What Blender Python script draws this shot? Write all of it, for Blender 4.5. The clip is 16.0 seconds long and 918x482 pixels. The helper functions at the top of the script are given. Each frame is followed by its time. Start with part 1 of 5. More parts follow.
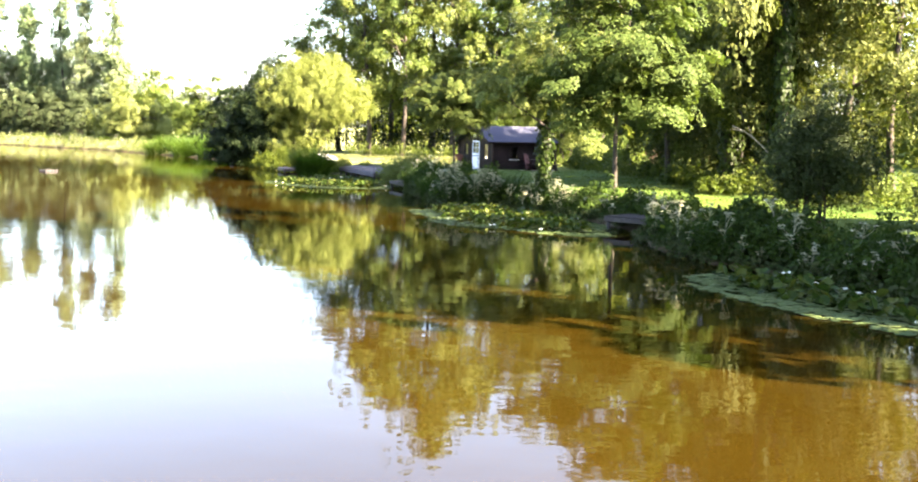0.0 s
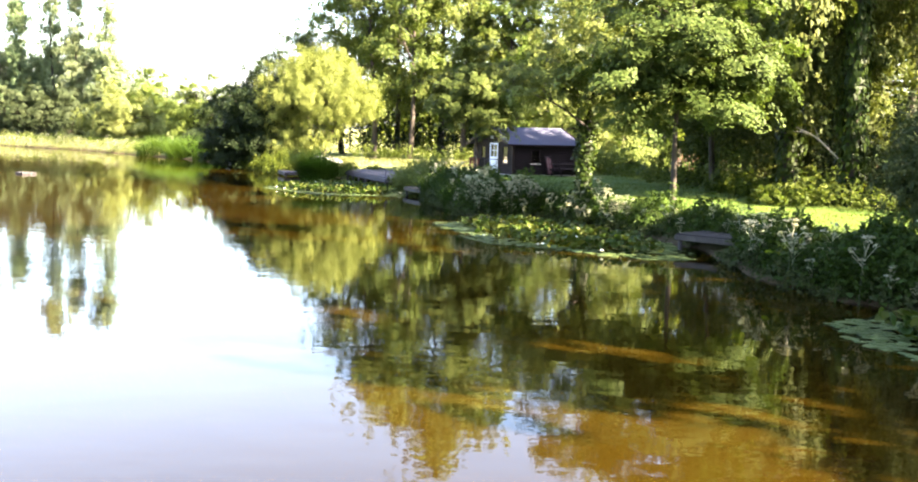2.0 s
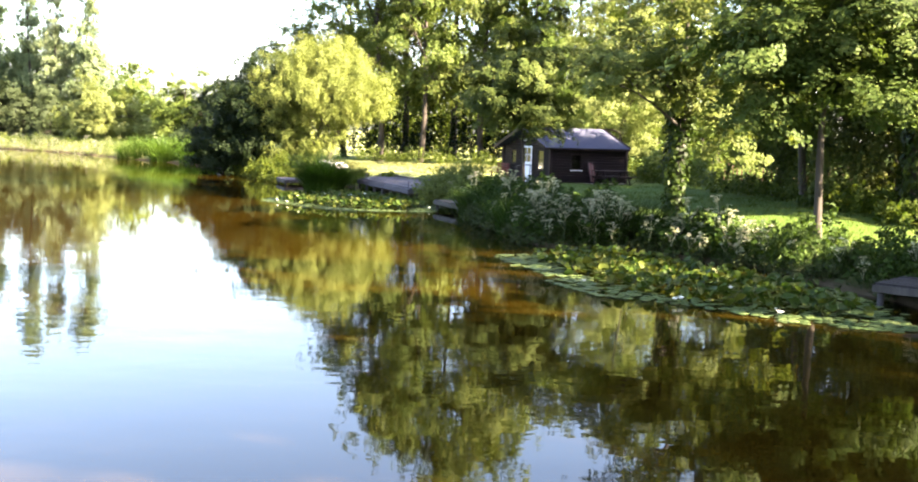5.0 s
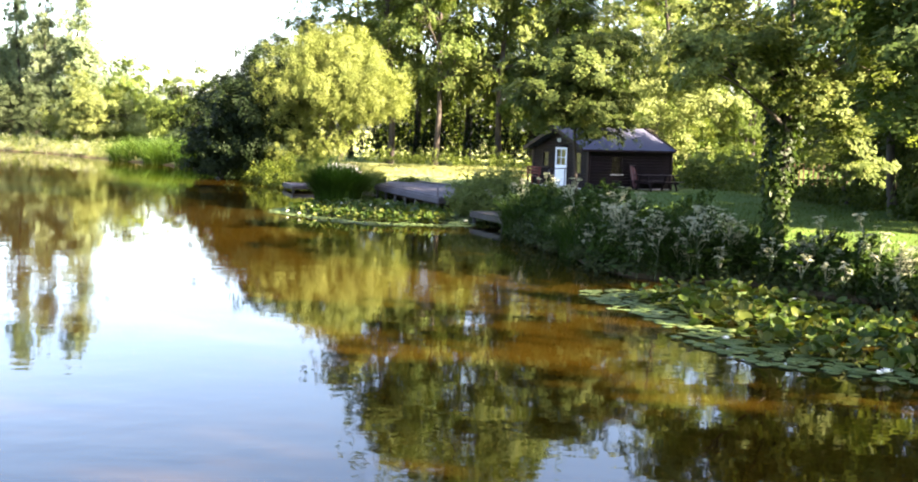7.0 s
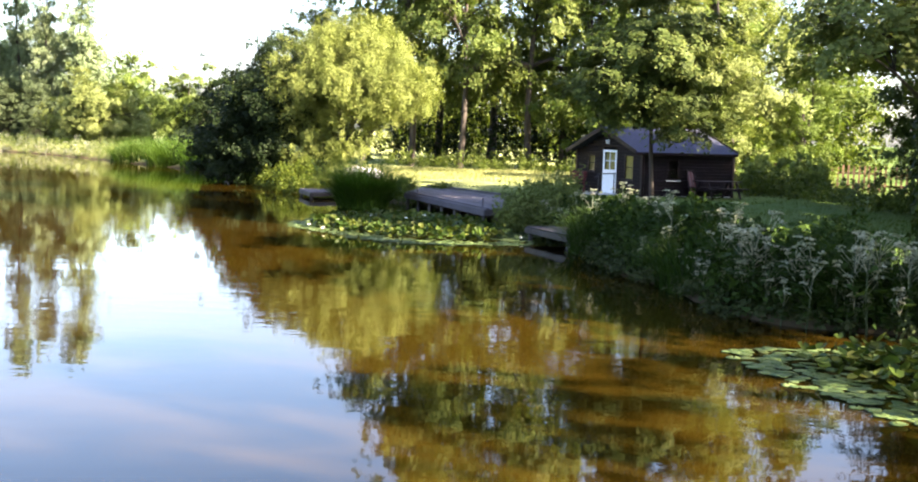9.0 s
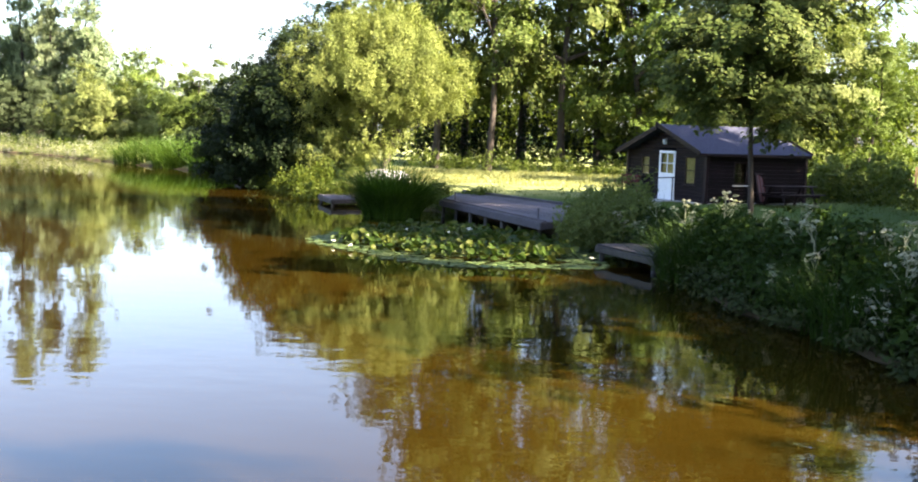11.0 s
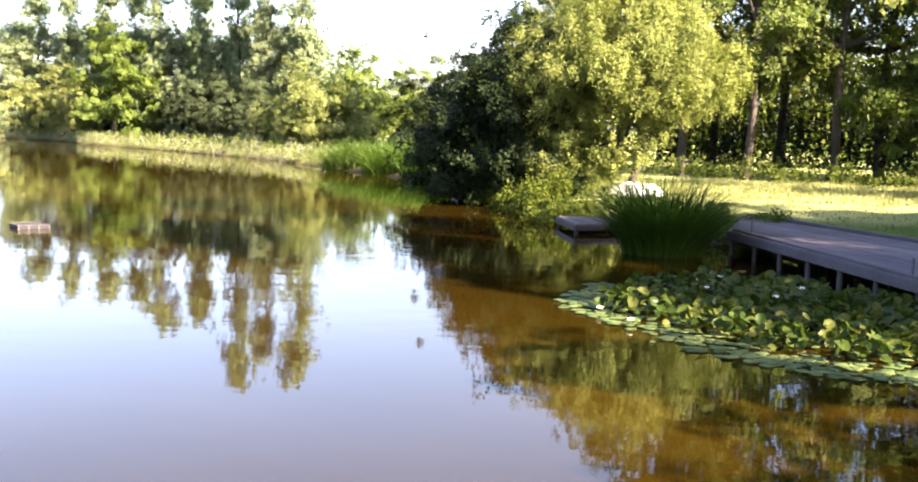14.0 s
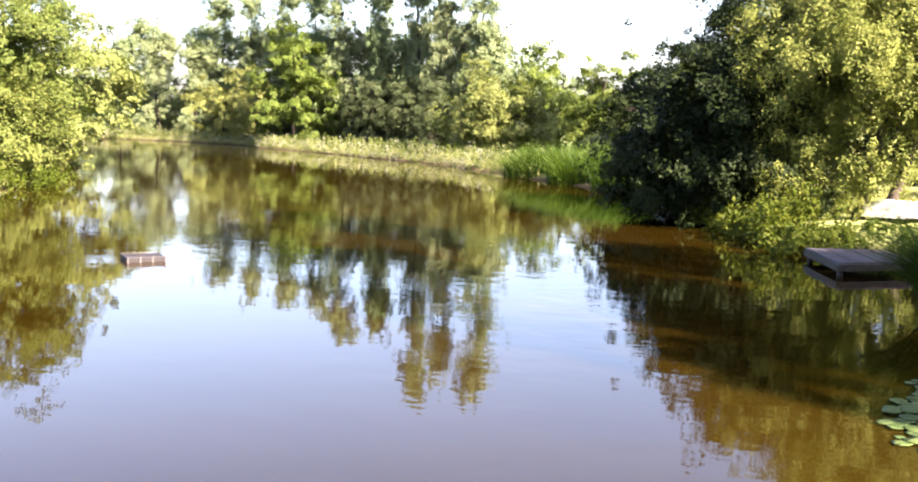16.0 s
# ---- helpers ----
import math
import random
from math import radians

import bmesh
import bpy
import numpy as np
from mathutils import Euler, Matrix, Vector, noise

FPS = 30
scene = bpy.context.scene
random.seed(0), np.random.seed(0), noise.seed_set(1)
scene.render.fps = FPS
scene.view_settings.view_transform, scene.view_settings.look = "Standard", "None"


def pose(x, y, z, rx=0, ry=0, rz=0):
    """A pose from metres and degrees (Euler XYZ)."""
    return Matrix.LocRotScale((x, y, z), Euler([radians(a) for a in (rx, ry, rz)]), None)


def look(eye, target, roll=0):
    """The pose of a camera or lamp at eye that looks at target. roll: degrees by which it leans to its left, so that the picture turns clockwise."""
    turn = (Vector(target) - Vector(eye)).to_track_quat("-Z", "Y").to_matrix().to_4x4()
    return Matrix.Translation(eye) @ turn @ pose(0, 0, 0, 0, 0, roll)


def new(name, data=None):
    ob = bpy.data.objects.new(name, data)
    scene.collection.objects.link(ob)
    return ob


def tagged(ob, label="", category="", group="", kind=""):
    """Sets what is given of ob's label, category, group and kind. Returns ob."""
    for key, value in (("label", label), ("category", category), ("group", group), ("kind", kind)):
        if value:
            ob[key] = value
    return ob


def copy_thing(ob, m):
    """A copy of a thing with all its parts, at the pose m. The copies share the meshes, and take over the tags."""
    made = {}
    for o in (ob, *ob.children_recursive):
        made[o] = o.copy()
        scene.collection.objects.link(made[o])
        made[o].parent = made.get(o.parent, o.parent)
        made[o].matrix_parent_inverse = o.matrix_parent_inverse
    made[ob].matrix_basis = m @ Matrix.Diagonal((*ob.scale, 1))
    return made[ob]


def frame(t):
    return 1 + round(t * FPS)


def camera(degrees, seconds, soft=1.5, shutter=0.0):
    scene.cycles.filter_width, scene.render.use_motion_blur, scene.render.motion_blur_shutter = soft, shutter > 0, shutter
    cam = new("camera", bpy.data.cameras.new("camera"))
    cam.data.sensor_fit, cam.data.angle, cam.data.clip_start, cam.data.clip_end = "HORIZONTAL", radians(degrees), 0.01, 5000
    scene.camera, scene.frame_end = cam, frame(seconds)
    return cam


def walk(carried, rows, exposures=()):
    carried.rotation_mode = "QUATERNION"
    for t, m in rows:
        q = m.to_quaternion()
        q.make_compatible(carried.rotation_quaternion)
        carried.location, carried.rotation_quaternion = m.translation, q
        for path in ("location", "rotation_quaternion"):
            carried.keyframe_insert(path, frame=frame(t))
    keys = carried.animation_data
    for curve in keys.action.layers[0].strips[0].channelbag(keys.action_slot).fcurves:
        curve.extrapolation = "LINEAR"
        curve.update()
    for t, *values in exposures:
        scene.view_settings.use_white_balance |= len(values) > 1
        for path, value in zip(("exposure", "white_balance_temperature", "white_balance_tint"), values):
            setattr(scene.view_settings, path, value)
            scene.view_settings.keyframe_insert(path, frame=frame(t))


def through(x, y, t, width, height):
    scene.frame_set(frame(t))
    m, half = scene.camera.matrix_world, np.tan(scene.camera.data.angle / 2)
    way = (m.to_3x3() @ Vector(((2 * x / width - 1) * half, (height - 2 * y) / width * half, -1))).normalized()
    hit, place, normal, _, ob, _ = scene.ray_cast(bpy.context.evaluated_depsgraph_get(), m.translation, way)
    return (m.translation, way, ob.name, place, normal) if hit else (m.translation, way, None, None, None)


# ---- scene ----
# The camera: a level flight over the pond, eye about 2.9 m above the water.
cam = camera(46.1, 16.0, soft=2.0)
PATH = [
    (0.0, -0.000, 0.000, 3.077, 84.02, -1.25, 0.04),
    (0.5, -0.257, 1.435, 3.028, 84.07, -1.37, 0.03),
    (1.0, -0.530, 2.884, 2.986, 84.13, -1.44, 0.01),
    (1.5, -0.822, 4.354, 2.954, 84.17, -1.53, -0.01),
    (2.0, -1.124, 5.845, 2.932, 84.18, -1.57, -0.06),
    (2.5, -1.425, 7.350, 2.916, 84.20, -1.59, -0.13),
    (3.0, -1.725, 8.863, 2.901, 84.21, -1.61, -0.21),
    (3.5, -2.030, 10.376, 2.887, 84.24, -1.66, -0.28),
    (4.0, -2.343, 11.888, 2.875, 84.25, -1.66, -0.34),
    (6.5, -3.957, 19.231, 2.849, 84.28, -1.77, -0.64),
    (7.0, -4.295, 20.627, 2.846, 84.24, -1.68, -0.60),
    (7.5, -4.614, 22.004, 2.841, 84.25, -1.75, -0.47),
    (8.0, -4.912, 23.361, 2.837, 84.26, -1.79, -0.35),
    (8.5, -5.197, 24.702, 2.830, 84.25, -1.80, -0.24),
    (11.0, -6.422, 31.017, 2.730, 84.24, -1.76, 0.48),
    (11.5, -6.684, 32.383, 2.750, 84.20, -1.74, 1.29),
    (12.0, -6.969, 33.771, 2.775, 84.13, -1.76, 3.01),
    (12.5, -7.279, 35.192, 2.800, 84.04, -1.67, 5.06),
    (13.0, -7.612, 36.649, 2.820, 84.02, -1.74, 7.29),
    (13.5, -7.968, 38.146, 2.834, 83.96, -1.62, 9.60),
    (14.0, -8.362, 39.666, 2.839, 83.87, -1.59, 11.73),
    (14.5, -8.807, 41.203, 2.845, 83.80, -1.47, 13.95),
    (15.0, -9.317, 42.754, 2.865, 83.76, -1.41, 16.36),
    (15.5, -9.881, 44.310, 2.894, 83.71, -1.35, 18.75),
    (16.0, -10.459, 45.866, 2.922, 83.67, -1.22, 21.31),
]
EXPOSURES = [(0.0, 4.55, 7000, 19), (4.0, 4.42, 7000, 20), (8.5, 4.0, 6700, 20), (11.0, 3.7, 6500, 19), (12.5, 3.8, 6800, 25), (14.5, 3.72, 6750, 27), (16.0, 3.58, 6700, 28)]
walk(cam, [(t, pose(x, y, z, rx, ry, rz)) for t, x, y, z, rx, ry, rz in PATH], EXPOSURES)

# ---- light: low evening sun over the right-hand bank ----
SUN_EL, SUN_X, SUN_Y = 34.0, 0.89, -0.456
world = bpy.data.worlds.new("sky")
scene.world = world
world.use_nodes = True
wn = world.node_tree
wn.nodes.clear()
sky = wn.nodes.new("ShaderNodeTexSky")
sky.sky_type = "NISHITA"
sky.sun_disc = False
sky.sun_elevation = radians(SUN_EL)
sky.sun_rotation = math.atan2(SUN_X, SUN_Y)
sky.air_density, sky.dust_density, sky.ozone_density = 1.0, 1.9, 2.2
bg = wn.nodes.new("ShaderNodeBackground")
bg.inputs["Strength"].default_value = 0.053
wout = wn.nodes.new("ShaderNodeOutputWorld")
wn.links.new(sky.outputs[0], bg.inputs[0])
wn.links.new(bg.outputs[0], wout.inputs[0])
sun = new("sun", bpy.data.lights.new("sun", "SUN"))
sun.data.energy, sun.data.angle, sun.data.color = 5.0, radians(0.6), (1.0, 0.88, 0.68)
k = math.cos(radians(SUN_EL)) / math.hypot(SUN_X, SUN_Y)
sun.matrix_world = look((60 * SUN_X, 60 * SUN_Y, 40), (60 * SUN_X - k * SUN_X, 60 * SUN_Y - k * SUN_Y, 40 - math.sin(radians(SUN_EL))))

rng = np.random.default_rng(7)


# ---- materials ----
def material(name, rough=0.6, spec=0.3, metal=0.0):
    m = bpy.data.materials.new(name)
    m.use_nodes = True
    b = m.node_tree.nodes["Principled BSDF"]
    b.inputs["Roughness"].default_value = rough
    b.inputs["Specular IOR Level"].default_value = spec
    b.inputs["Metallic"].default_value = metal
    return m, m.node_tree, b


def noise_node(nt, scale, detail=3.0, rough=0.55, stretch=None, space="Object"):
    tc = nt.nodes.new("ShaderNodeTexCoord")
    n = nt.nodes.new("ShaderNodeTexNoise")
    n.inputs["Scale"].default_value, n.inputs["Detail"].default_value, n.inputs["Roughness"].default_value = scale, detail, rough
    src = nt.nodes.new("ShaderNodeNewGeometry").outputs["Position"] if space == "World" else tc.outputs[space]
    if stretch:
        mp = nt.nodes.new("ShaderNodeMapping")
        mp.inputs["Scale"].default_value = stretch
        nt.links.new(src, mp.inputs[0])
        src = mp.outputs[0]
    nt.links.new(src, n.inputs["Vector"])
    return n.outputs["Fac"]


def ramp(nt, fac, stops):
    r = nt.nodes.new("ShaderNodeValToRGB")
    e = r.color_ramp.elements
    while len(e) < len(stops):
        e.new(0.5)
    for el, (p, c) in zip(e, stops):
        el.position, el.color = p, (*c, 1)
    nt.links.new(fac, r.inputs[0])
    return r.outputs[0]


def mixed(nt, fac, a, b, kind="MIX"):
    m = nt.nodes.new("ShaderNodeMix")
    m.data_type, m.blend_type = "RGBA", kind
    for sock, v in ((m.inputs[0], fac), (m.inputs[6], a), (m.inputs[7], b)):
        if isinstance(v, (int, float)):
            sock.default_value = v
        elif isinstance(v, tuple):
            sock.default_value = (*v, 1)
        else:
            nt.links.new(v, sock)
    return m.outputs[2]


def bump(nt, b, height, strength, dist):
    n = nt.nodes.new("ShaderNodeBump")
    n.inputs["Strength"].default_value, n.inputs["Distance"].default_value = strength, dist
    nt.links.new(height, n.inputs["Height"])
    nt.links.new(n.outputs[0], b.inputs["Normal"])


def leaf_material(name, dark, mid, light, through=0.35, rough=0.45):
    """Leaves: colour varies leaf by leaf and, slowly, over the crown; some light comes through."""
    m, nt, b = material(name, rough + 0.15, 0.09)
    geo = nt.nodes.new("ShaderNodeNewGeometry")
    info = nt.nodes.new("ShaderNodeObjectInfo")
    mix = nt.nodes.new("ShaderNodeMath")
    mix.operation = "ADD"
    nt.links.new(geo.outputs["Random Per Island"], mix.inputs[0])
    nt.links.new(info.outputs["Random"], mix.inputs[1])
    part_of = nt.nodes.new("ShaderNodeMath")
    part_of.operation = "FRACT"
    nt.links.new(mix.outputs[0], part_of.inputs[0])
    col = ramp(nt, part_of.outputs[0], [(0.0, dark), (0.55, mid), (1.0, light)])
    patch = ramp(nt, noise_node(nt, 0.7, 2.0), [(0.3, (0.72, 0.76, 0.62)), (0.7, (1.15, 1.1, 1.0))])
    col = mixed(nt, 1.0, col, patch, "MULTIPLY")
    tone = ramp(nt, info.outputs["Random"], [(0.0, (0.82, 0.9, 0.8)), (1.0, (1.12, 1.06, 1.0))])
    col = mixed(nt, 1.0, col, tone, "MULTIPLY")
    nt.links.new(col, b.inputs["Base Color"])
    tr = nt.nodes.new("ShaderNodeBsdfTranslucent")
    warm = mixed(nt, 1.0, col, (1.28, 1.34, 0.7), "MULTIPLY")
    nt.links.new(warm, tr.inputs["Color"])
    mx = nt.nodes.new("ShaderNodeMixShader")
    mx.inputs[0].default_value = through
    out = nt.nodes["Material Output"]
    nt.links.new(b.outputs[0], mx.inputs[1])
    nt.links.new(tr.outputs[0], mx.inputs[2])
    nt.links.new(mx.outputs[0], out.inputs["Surface"])
    return m


def wood_material(name, dark, light, stretch, rough=0.75, scale=6.0):
    m, nt, b = material(name, rough, 0.25)
    g = noise_node(nt, scale, 5.0, 0.6, stretch)
    s = noise_node(nt, 1.3, 3.0)
    info = nt.nodes.new("ShaderNodeObjectInfo")
    col = ramp(nt, g, [(0.25, dark), (0.75, light)])
    col = mixed(nt, 1.0, col, ramp(nt, s, [(0.3, (0.7, 0.7, 0.68)), (0.7, (1.1, 1.1, 1.1))]), "MULTIPLY")
    col = mixed(nt, 1.0, col, ramp(nt, info.outputs["Random"], [(0.0, (0.75, 0.75, 0.77)), (1.0, (1.15, 1.13, 1.1))]), "MULTIPLY")
    nt.links.new(col, b.inputs["Base Color"])
    bump(nt, b, g, 0.5, 0.01)
    return m


def plain_material(name, a, c, scale=4.0, rough=0.6, spec=0.3, metal=0.0, relief=0.0):
    m, nt, b = material(name, rough, spec, metal)
    n = noise_node(nt, scale, 4.0)
    nt.links.new(ramp(nt, n, [(0.3, a), (0.7, c)]), b.inputs["Base Color"])
    if relief:
        bump(nt, b, n, 0.6, relief)
    return m


M_WILLOW = leaf_material("willow_leaf", (0.082, 0.108, 0.0286), (0.110, 0.137, 0.0396), (0.150, 0.174, 0.0572), 0.3)
M_ASH = leaf_material("woodland_leaf", (0.055, 0.078, 0.0220), (0.086, 0.114, 0.0330), (0.135, 0.155, 0.0528), 0.36)
M_ACER = leaf_material("maple_leaf", (0.036, 0.058, 0.016), (0.054, 0.080, 0.022), (0.084, 0.108, 0.034), 0.3)
M_EDGE = leaf_material("wood_edge_leaf", (0.034, 0.048, 0.013), (0.054, 0.072, 0.019), (0.092, 0.106, 0.032), 0.26)
# darkened leaf green that carries the shade beneath the far poplars
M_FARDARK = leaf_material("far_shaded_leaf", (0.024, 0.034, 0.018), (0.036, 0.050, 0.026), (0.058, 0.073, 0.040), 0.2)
M_OAK = leaf_material("oak_leaf", (0.036, 0.0558, 0.0112), (0.0528, 0.0767, 0.0158), (0.0887, 0.1116, 0.0248), 0.4)
# alders and inner wood: crown shade is put into this near-black green
M_DARKLEAF = leaf_material("alder_shade_leaf", (0.0072, 0.0135, 0.0040), (0.0105, 0.0185, 0.0054), (0.0170, 0.0260, 0.0080), 0.14, 0.5)
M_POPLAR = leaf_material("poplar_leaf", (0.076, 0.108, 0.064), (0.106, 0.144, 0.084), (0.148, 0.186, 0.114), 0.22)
M_LIME = leaf_material("lime_green_leaf", (0.060, 0.090, 0.0200), (0.082, 0.114, 0.0260), (0.112, 0.144, 0.0400), 0.3)
M_PALE = leaf_material("pale_leaf", (0.096, 0.120, 0.042), (0.128, 0.154, 0.056), (0.168, 0.192, 0.080), 0.32)
M_IVY = leaf_material("ivy_leaf", (0.0110, 0.0200, 0.0038), (0.0165, 0.0300, 0.0050), (0.0300, 0.0470, 0.0080), 0.2, 0.3)
M_HERB = leaf_material("herb_leaf", (0.0178, 0.0374, 0.0072), (0.0236, 0.0462, 0.0086), (0.0335, 0.0587, 0.0125), 0.3)
M_GREYHERB = leaf_material("grey_green_herb_leaf", (0.0256, 0.0391, 0.0150), (0.0351, 0.0486, 0.0195), (0.0506, 0.0621, 0.0280), 0.25)
M_REED = leaf_material("reed_blade", (0.027, 0.056, 0.0080), (0.037, 0.074, 0.0110), (0.055, 0.098, 0.0170), 0.35, 0.35)
M_STRAW = leaf_material("pale_meadow_grass", (0.150, 0.160, 0.072), (0.200, 0.206, 0.098), (0.270, 0.268, 0.145), 0.35)
M_GRASS = leaf_material("green_grass_blade", (0.0331, 0.0530, 0.0072), (0.0442, 0.0652, 0.0082), (0.0625, 0.0768, 0.0115), 0.35)
M_UMBEL = leaf_material("white_umbel", (0.2246, 0.2371, 0.2122), (0.287, 0.2933, 0.2683), (0.3619, 0.3619, 0.337), 0.3)
M_PAD = leaf_material("lily_pad", (0.0589, 0.0902, 0.0368), (0.0736, 0.1067, 0.0442), (0.1067, 0.1334, 0.0589), 0.12, 0.28)
M_PADUP = leaf_material("raised_lily_leaf", (0.020, 0.040, 0.008), (0.034, 0.056, 0.011), (0.066, 0.073, 0.016), 0.28, 0.3)
M_PETAL = plain_material("lily_petal", (0.78, 0.76, 0.66), (0.85, 0.83, 0.74), 20, 0.4)
M_BARK = wood_material("bark", (0.014, 0.011, 0.009), (0.045, 0.036, 0.028), (1, 1, 0.25), 0.9, 9.0)
M_PALEBARK = wood_material("pale_bark", (0.024, 0.020, 0.016), (0.068, 0.056, 0.045), (1, 1, 0.3), 0.9, 7.0)
M_DEAD = wood_material("bleached_dead_wood", (0.16, 0.14, 0.12), (0.32, 0.29, 0.26), (1, 1, 0.3), 0.8, 6.0)
M_STEM = plain_material("stem", (0.025, 0.042, 0.012), (0.04, 0.06, 0.02), 8)
M_DECK = wood_material("weathered_decking", (0.058, 0.052, 0.062), (0.110, 0.100, 0.113), (14, 14, 14), 0.7, 1.0)
M_JETTY = wood_material("dark_weathered_plank", (0.011, 0.0095, 0.010), (0.028, 0.025, 0.026), (12, 12, 12), 0.7, 1.0)
M_POST = wood_material("wet_timber_post", (0.022, 0.019, 0.017), (0.062, 0.056, 0.050), (1, 1, 0.2), 0.6, 9.0)
M_WET = wood_material("dark_wet_wood", (0.014, 0.010, 0.008), (0.034, 0.026, 0.024), (1, 1, 3), 0.6, 6.0)
M_CABIN = wood_material("dark_stained_log", (0.0052, 0.0018, 0.0032), (0.0108, 0.0036, 0.0060), (1, 1, 3), 0.7, 4.0)
M_TRIM = wood_material("dark_trim_board", (0.010, 0.005, 0.006), (0.021, 0.011, 0.013), (1, 1, 3), 0.5, 5.0)
M_FELT = plain_material("grey_roof_felt", (0.044, 0.047, 0.066), (0.066, 0.070, 0.094), 14, 1.0, 0.0, 0, 0.006)
M_WHITE = plain_material("white_door_paint", (0.74, 0.76, 0.78), (0.82, 0.83, 0.84), 5, 0.35)
M_RED = plain_material("red_painted_wood", (0.06, 0.010, 0.011), (0.10, 0.018, 0.018), 6, 0.55)
M_CANVAS = plain_material("faded_pink_canvas", (0.10, 0.062, 0.066), (0.15, 0.095, 0.10), 9, 0.8)
M_METAL = plain_material("dark_metal", (0.03, 0.03, 0.035), (0.06, 0.06, 0.065), 8, 0.35, 0.5, 0.8)
M_HULL = plain_material("pale_hull_paint", (0.42, 0.43, 0.43), (0.58, 0.58, 0.57), 3, 0.5)
M_STONE = plain_material("concrete_slab", (0.26, 0.25, 0.24), (0.38, 0.37, 0.35), 3, 0.85, 0.2, 0, 0.01)
M_FENCE = wood_material("brown_fence_timber", (0.10, 0.055, 0.035), (0.20, 0.12, 0.08), (1, 1, 0.2), 0.8, 7.0)
M_MESH = plain_material("grey_wire_frame", (0.05, 0.048, 0.047), (0.08, 0.077, 0.074), 8, 0.6, 0.3)

# glass with a warm, pale blind behind it
M_GLASS, _nt, _b = material("window_glass", 0.03, 0.5)
_b.inputs["Transmission Weight"].default_value = 1.0
_b.inputs["IOR"].default_value = 1.45
M_BLIND = plain_material("yellow_curtain", (0.42, 0.36, 0.12), (0.55, 0.47, 0.18), 3, 0.8)

# turbid brown pond water
M_WATER, nt, b = material("pond_water", 0.02, 0.5)
b.inputs["IOR"].default_value = 1.33
silt = noise_node(nt, 0.16, 4.0, 0.6, None, "World")
nt.links.new(ramp(nt, silt, [(0.3, (0.0104, 0.0062, 0.0006)), (0.7, (0.0160, 0.0097, 0.0009))]), b.inputs["Base Color"])
w1 = noise_node(nt, 1.1, 2.0, 0.5, (1.0, 1.6, 1.0), "World")
w2 = noise_node(nt, 5.0, 2.0, 0.5, (1.0, 1.4, 1.0), "World")
calm = noise_node(nt, 0.09, 2.0, 0.5, None, "World")
add = nt.nodes.new("ShaderNodeMath")
add.operation = "MULTIPLY_ADD"
add.inputs[1].default_value = 0.18
nt.links.new(w2, add.inputs[0])
nt.links.new(w1, add.inputs[2])
mul = nt.nodes.new("ShaderNodeMath")
mul.operation = "MULTIPLY"
nt.links.new(add.outputs[0], mul.inputs[0])
nt.links.new(ramp(nt, calm, [(0.4, (0.25, 0.25, 0.25)), (0.65, (1, 1, 1))]), mul.inputs[1])
bump(nt, b, mul.outputs[0], 1.0, 0.006)

# ground: mown lawn, rougher meadow, earth by the water
M_GROUND, nt, b = material("grass_ground", 0.9, 0.1)
big = noise_node(nt, 0.22, 4.0, 0.6, None, "World")
fine = noise_node(nt, 9.0, 4.0, 0.7, None, "World")
g1 = ramp(nt, fine, [(0.25, (0.022, 0.048, 0.006)), (0.75, (0.052, 0.088, 0.012))])
g2 = ramp(nt, fine, [(0.25, (0.036, 0.062, 0.009)), (0.75, (0.080, 0.105, 0.018))])
col = mixed(nt, ramp(nt, big, [(0.45, (0, 0, 0)), (0.68, (1, 1, 1))]), g1, g2)
sep = nt.nodes.new("ShaderNodeSeparateXYZ")
nt.links.new(nt.nodes.new("ShaderNodeNewGeometry").outputs["Position"], sep.inputs[0])
lit_hay = ramp(nt, fine, [(0.25, (0.125, 0.150, 0.048)), (0.75, (0.21, 0.225, 0.085))])
band = nt.nodes.new("ShaderNodeMapRange")       # dry grass beyond the lawn, paled further to hold its sunlit look
band.interpolation_type = "SMOOTHSTEP"
band.inputs["From Min"].default_value, band.inputs["From Max"].default_value = 69.5, 73.0
nt.links.new(sep.outputs["Y"], band.inputs["Value"])
east = nt.nodes.new("ShaderNodeMapRange")       # the lawn right of the cabin stays green
east.inputs["From Min"].default_value, east.inputs["From Max"].default_value = 9.0, 5.0
nt.links.new(sep.outputs["X"], east.inputs["Value"])
far = nt.nodes.new("ShaderNodeMath")
far.operation = "MULTIPLY"
nt.links.new(east.outputs[0], far.inputs[0])
nt.links.new(band.outputs[0], far.inputs[1])
patchy = nt.nodes.new("ShaderNodeMath")
patchy.operation = "MULTIPLY"
nt.links.new(far.outputs[0], patchy.inputs[0])
nt.links.new(ramp(nt, big, [(0.25, (0.7, 0.7, 0.7)), (0.5, (1, 1, 1))]), patchy.inputs[1])
col = mixed(nt, patchy.outputs[0], col, lit_hay)
mr = nt.nodes.new("ShaderNodeMapRange")
mr.inputs["From Min"].default_value, mr.inputs["From Max"].default_value = 0.05, 0.25
nt.links.new(sep.outputs["Z"], mr.inputs["Value"])
col = mixed(nt, mr.outputs[0], (0.06, 0.045, 0.025), col)
nt.links.new(col, b.inputs["Base Color"])
bump(nt, b, fine, 0.8, 0.05)


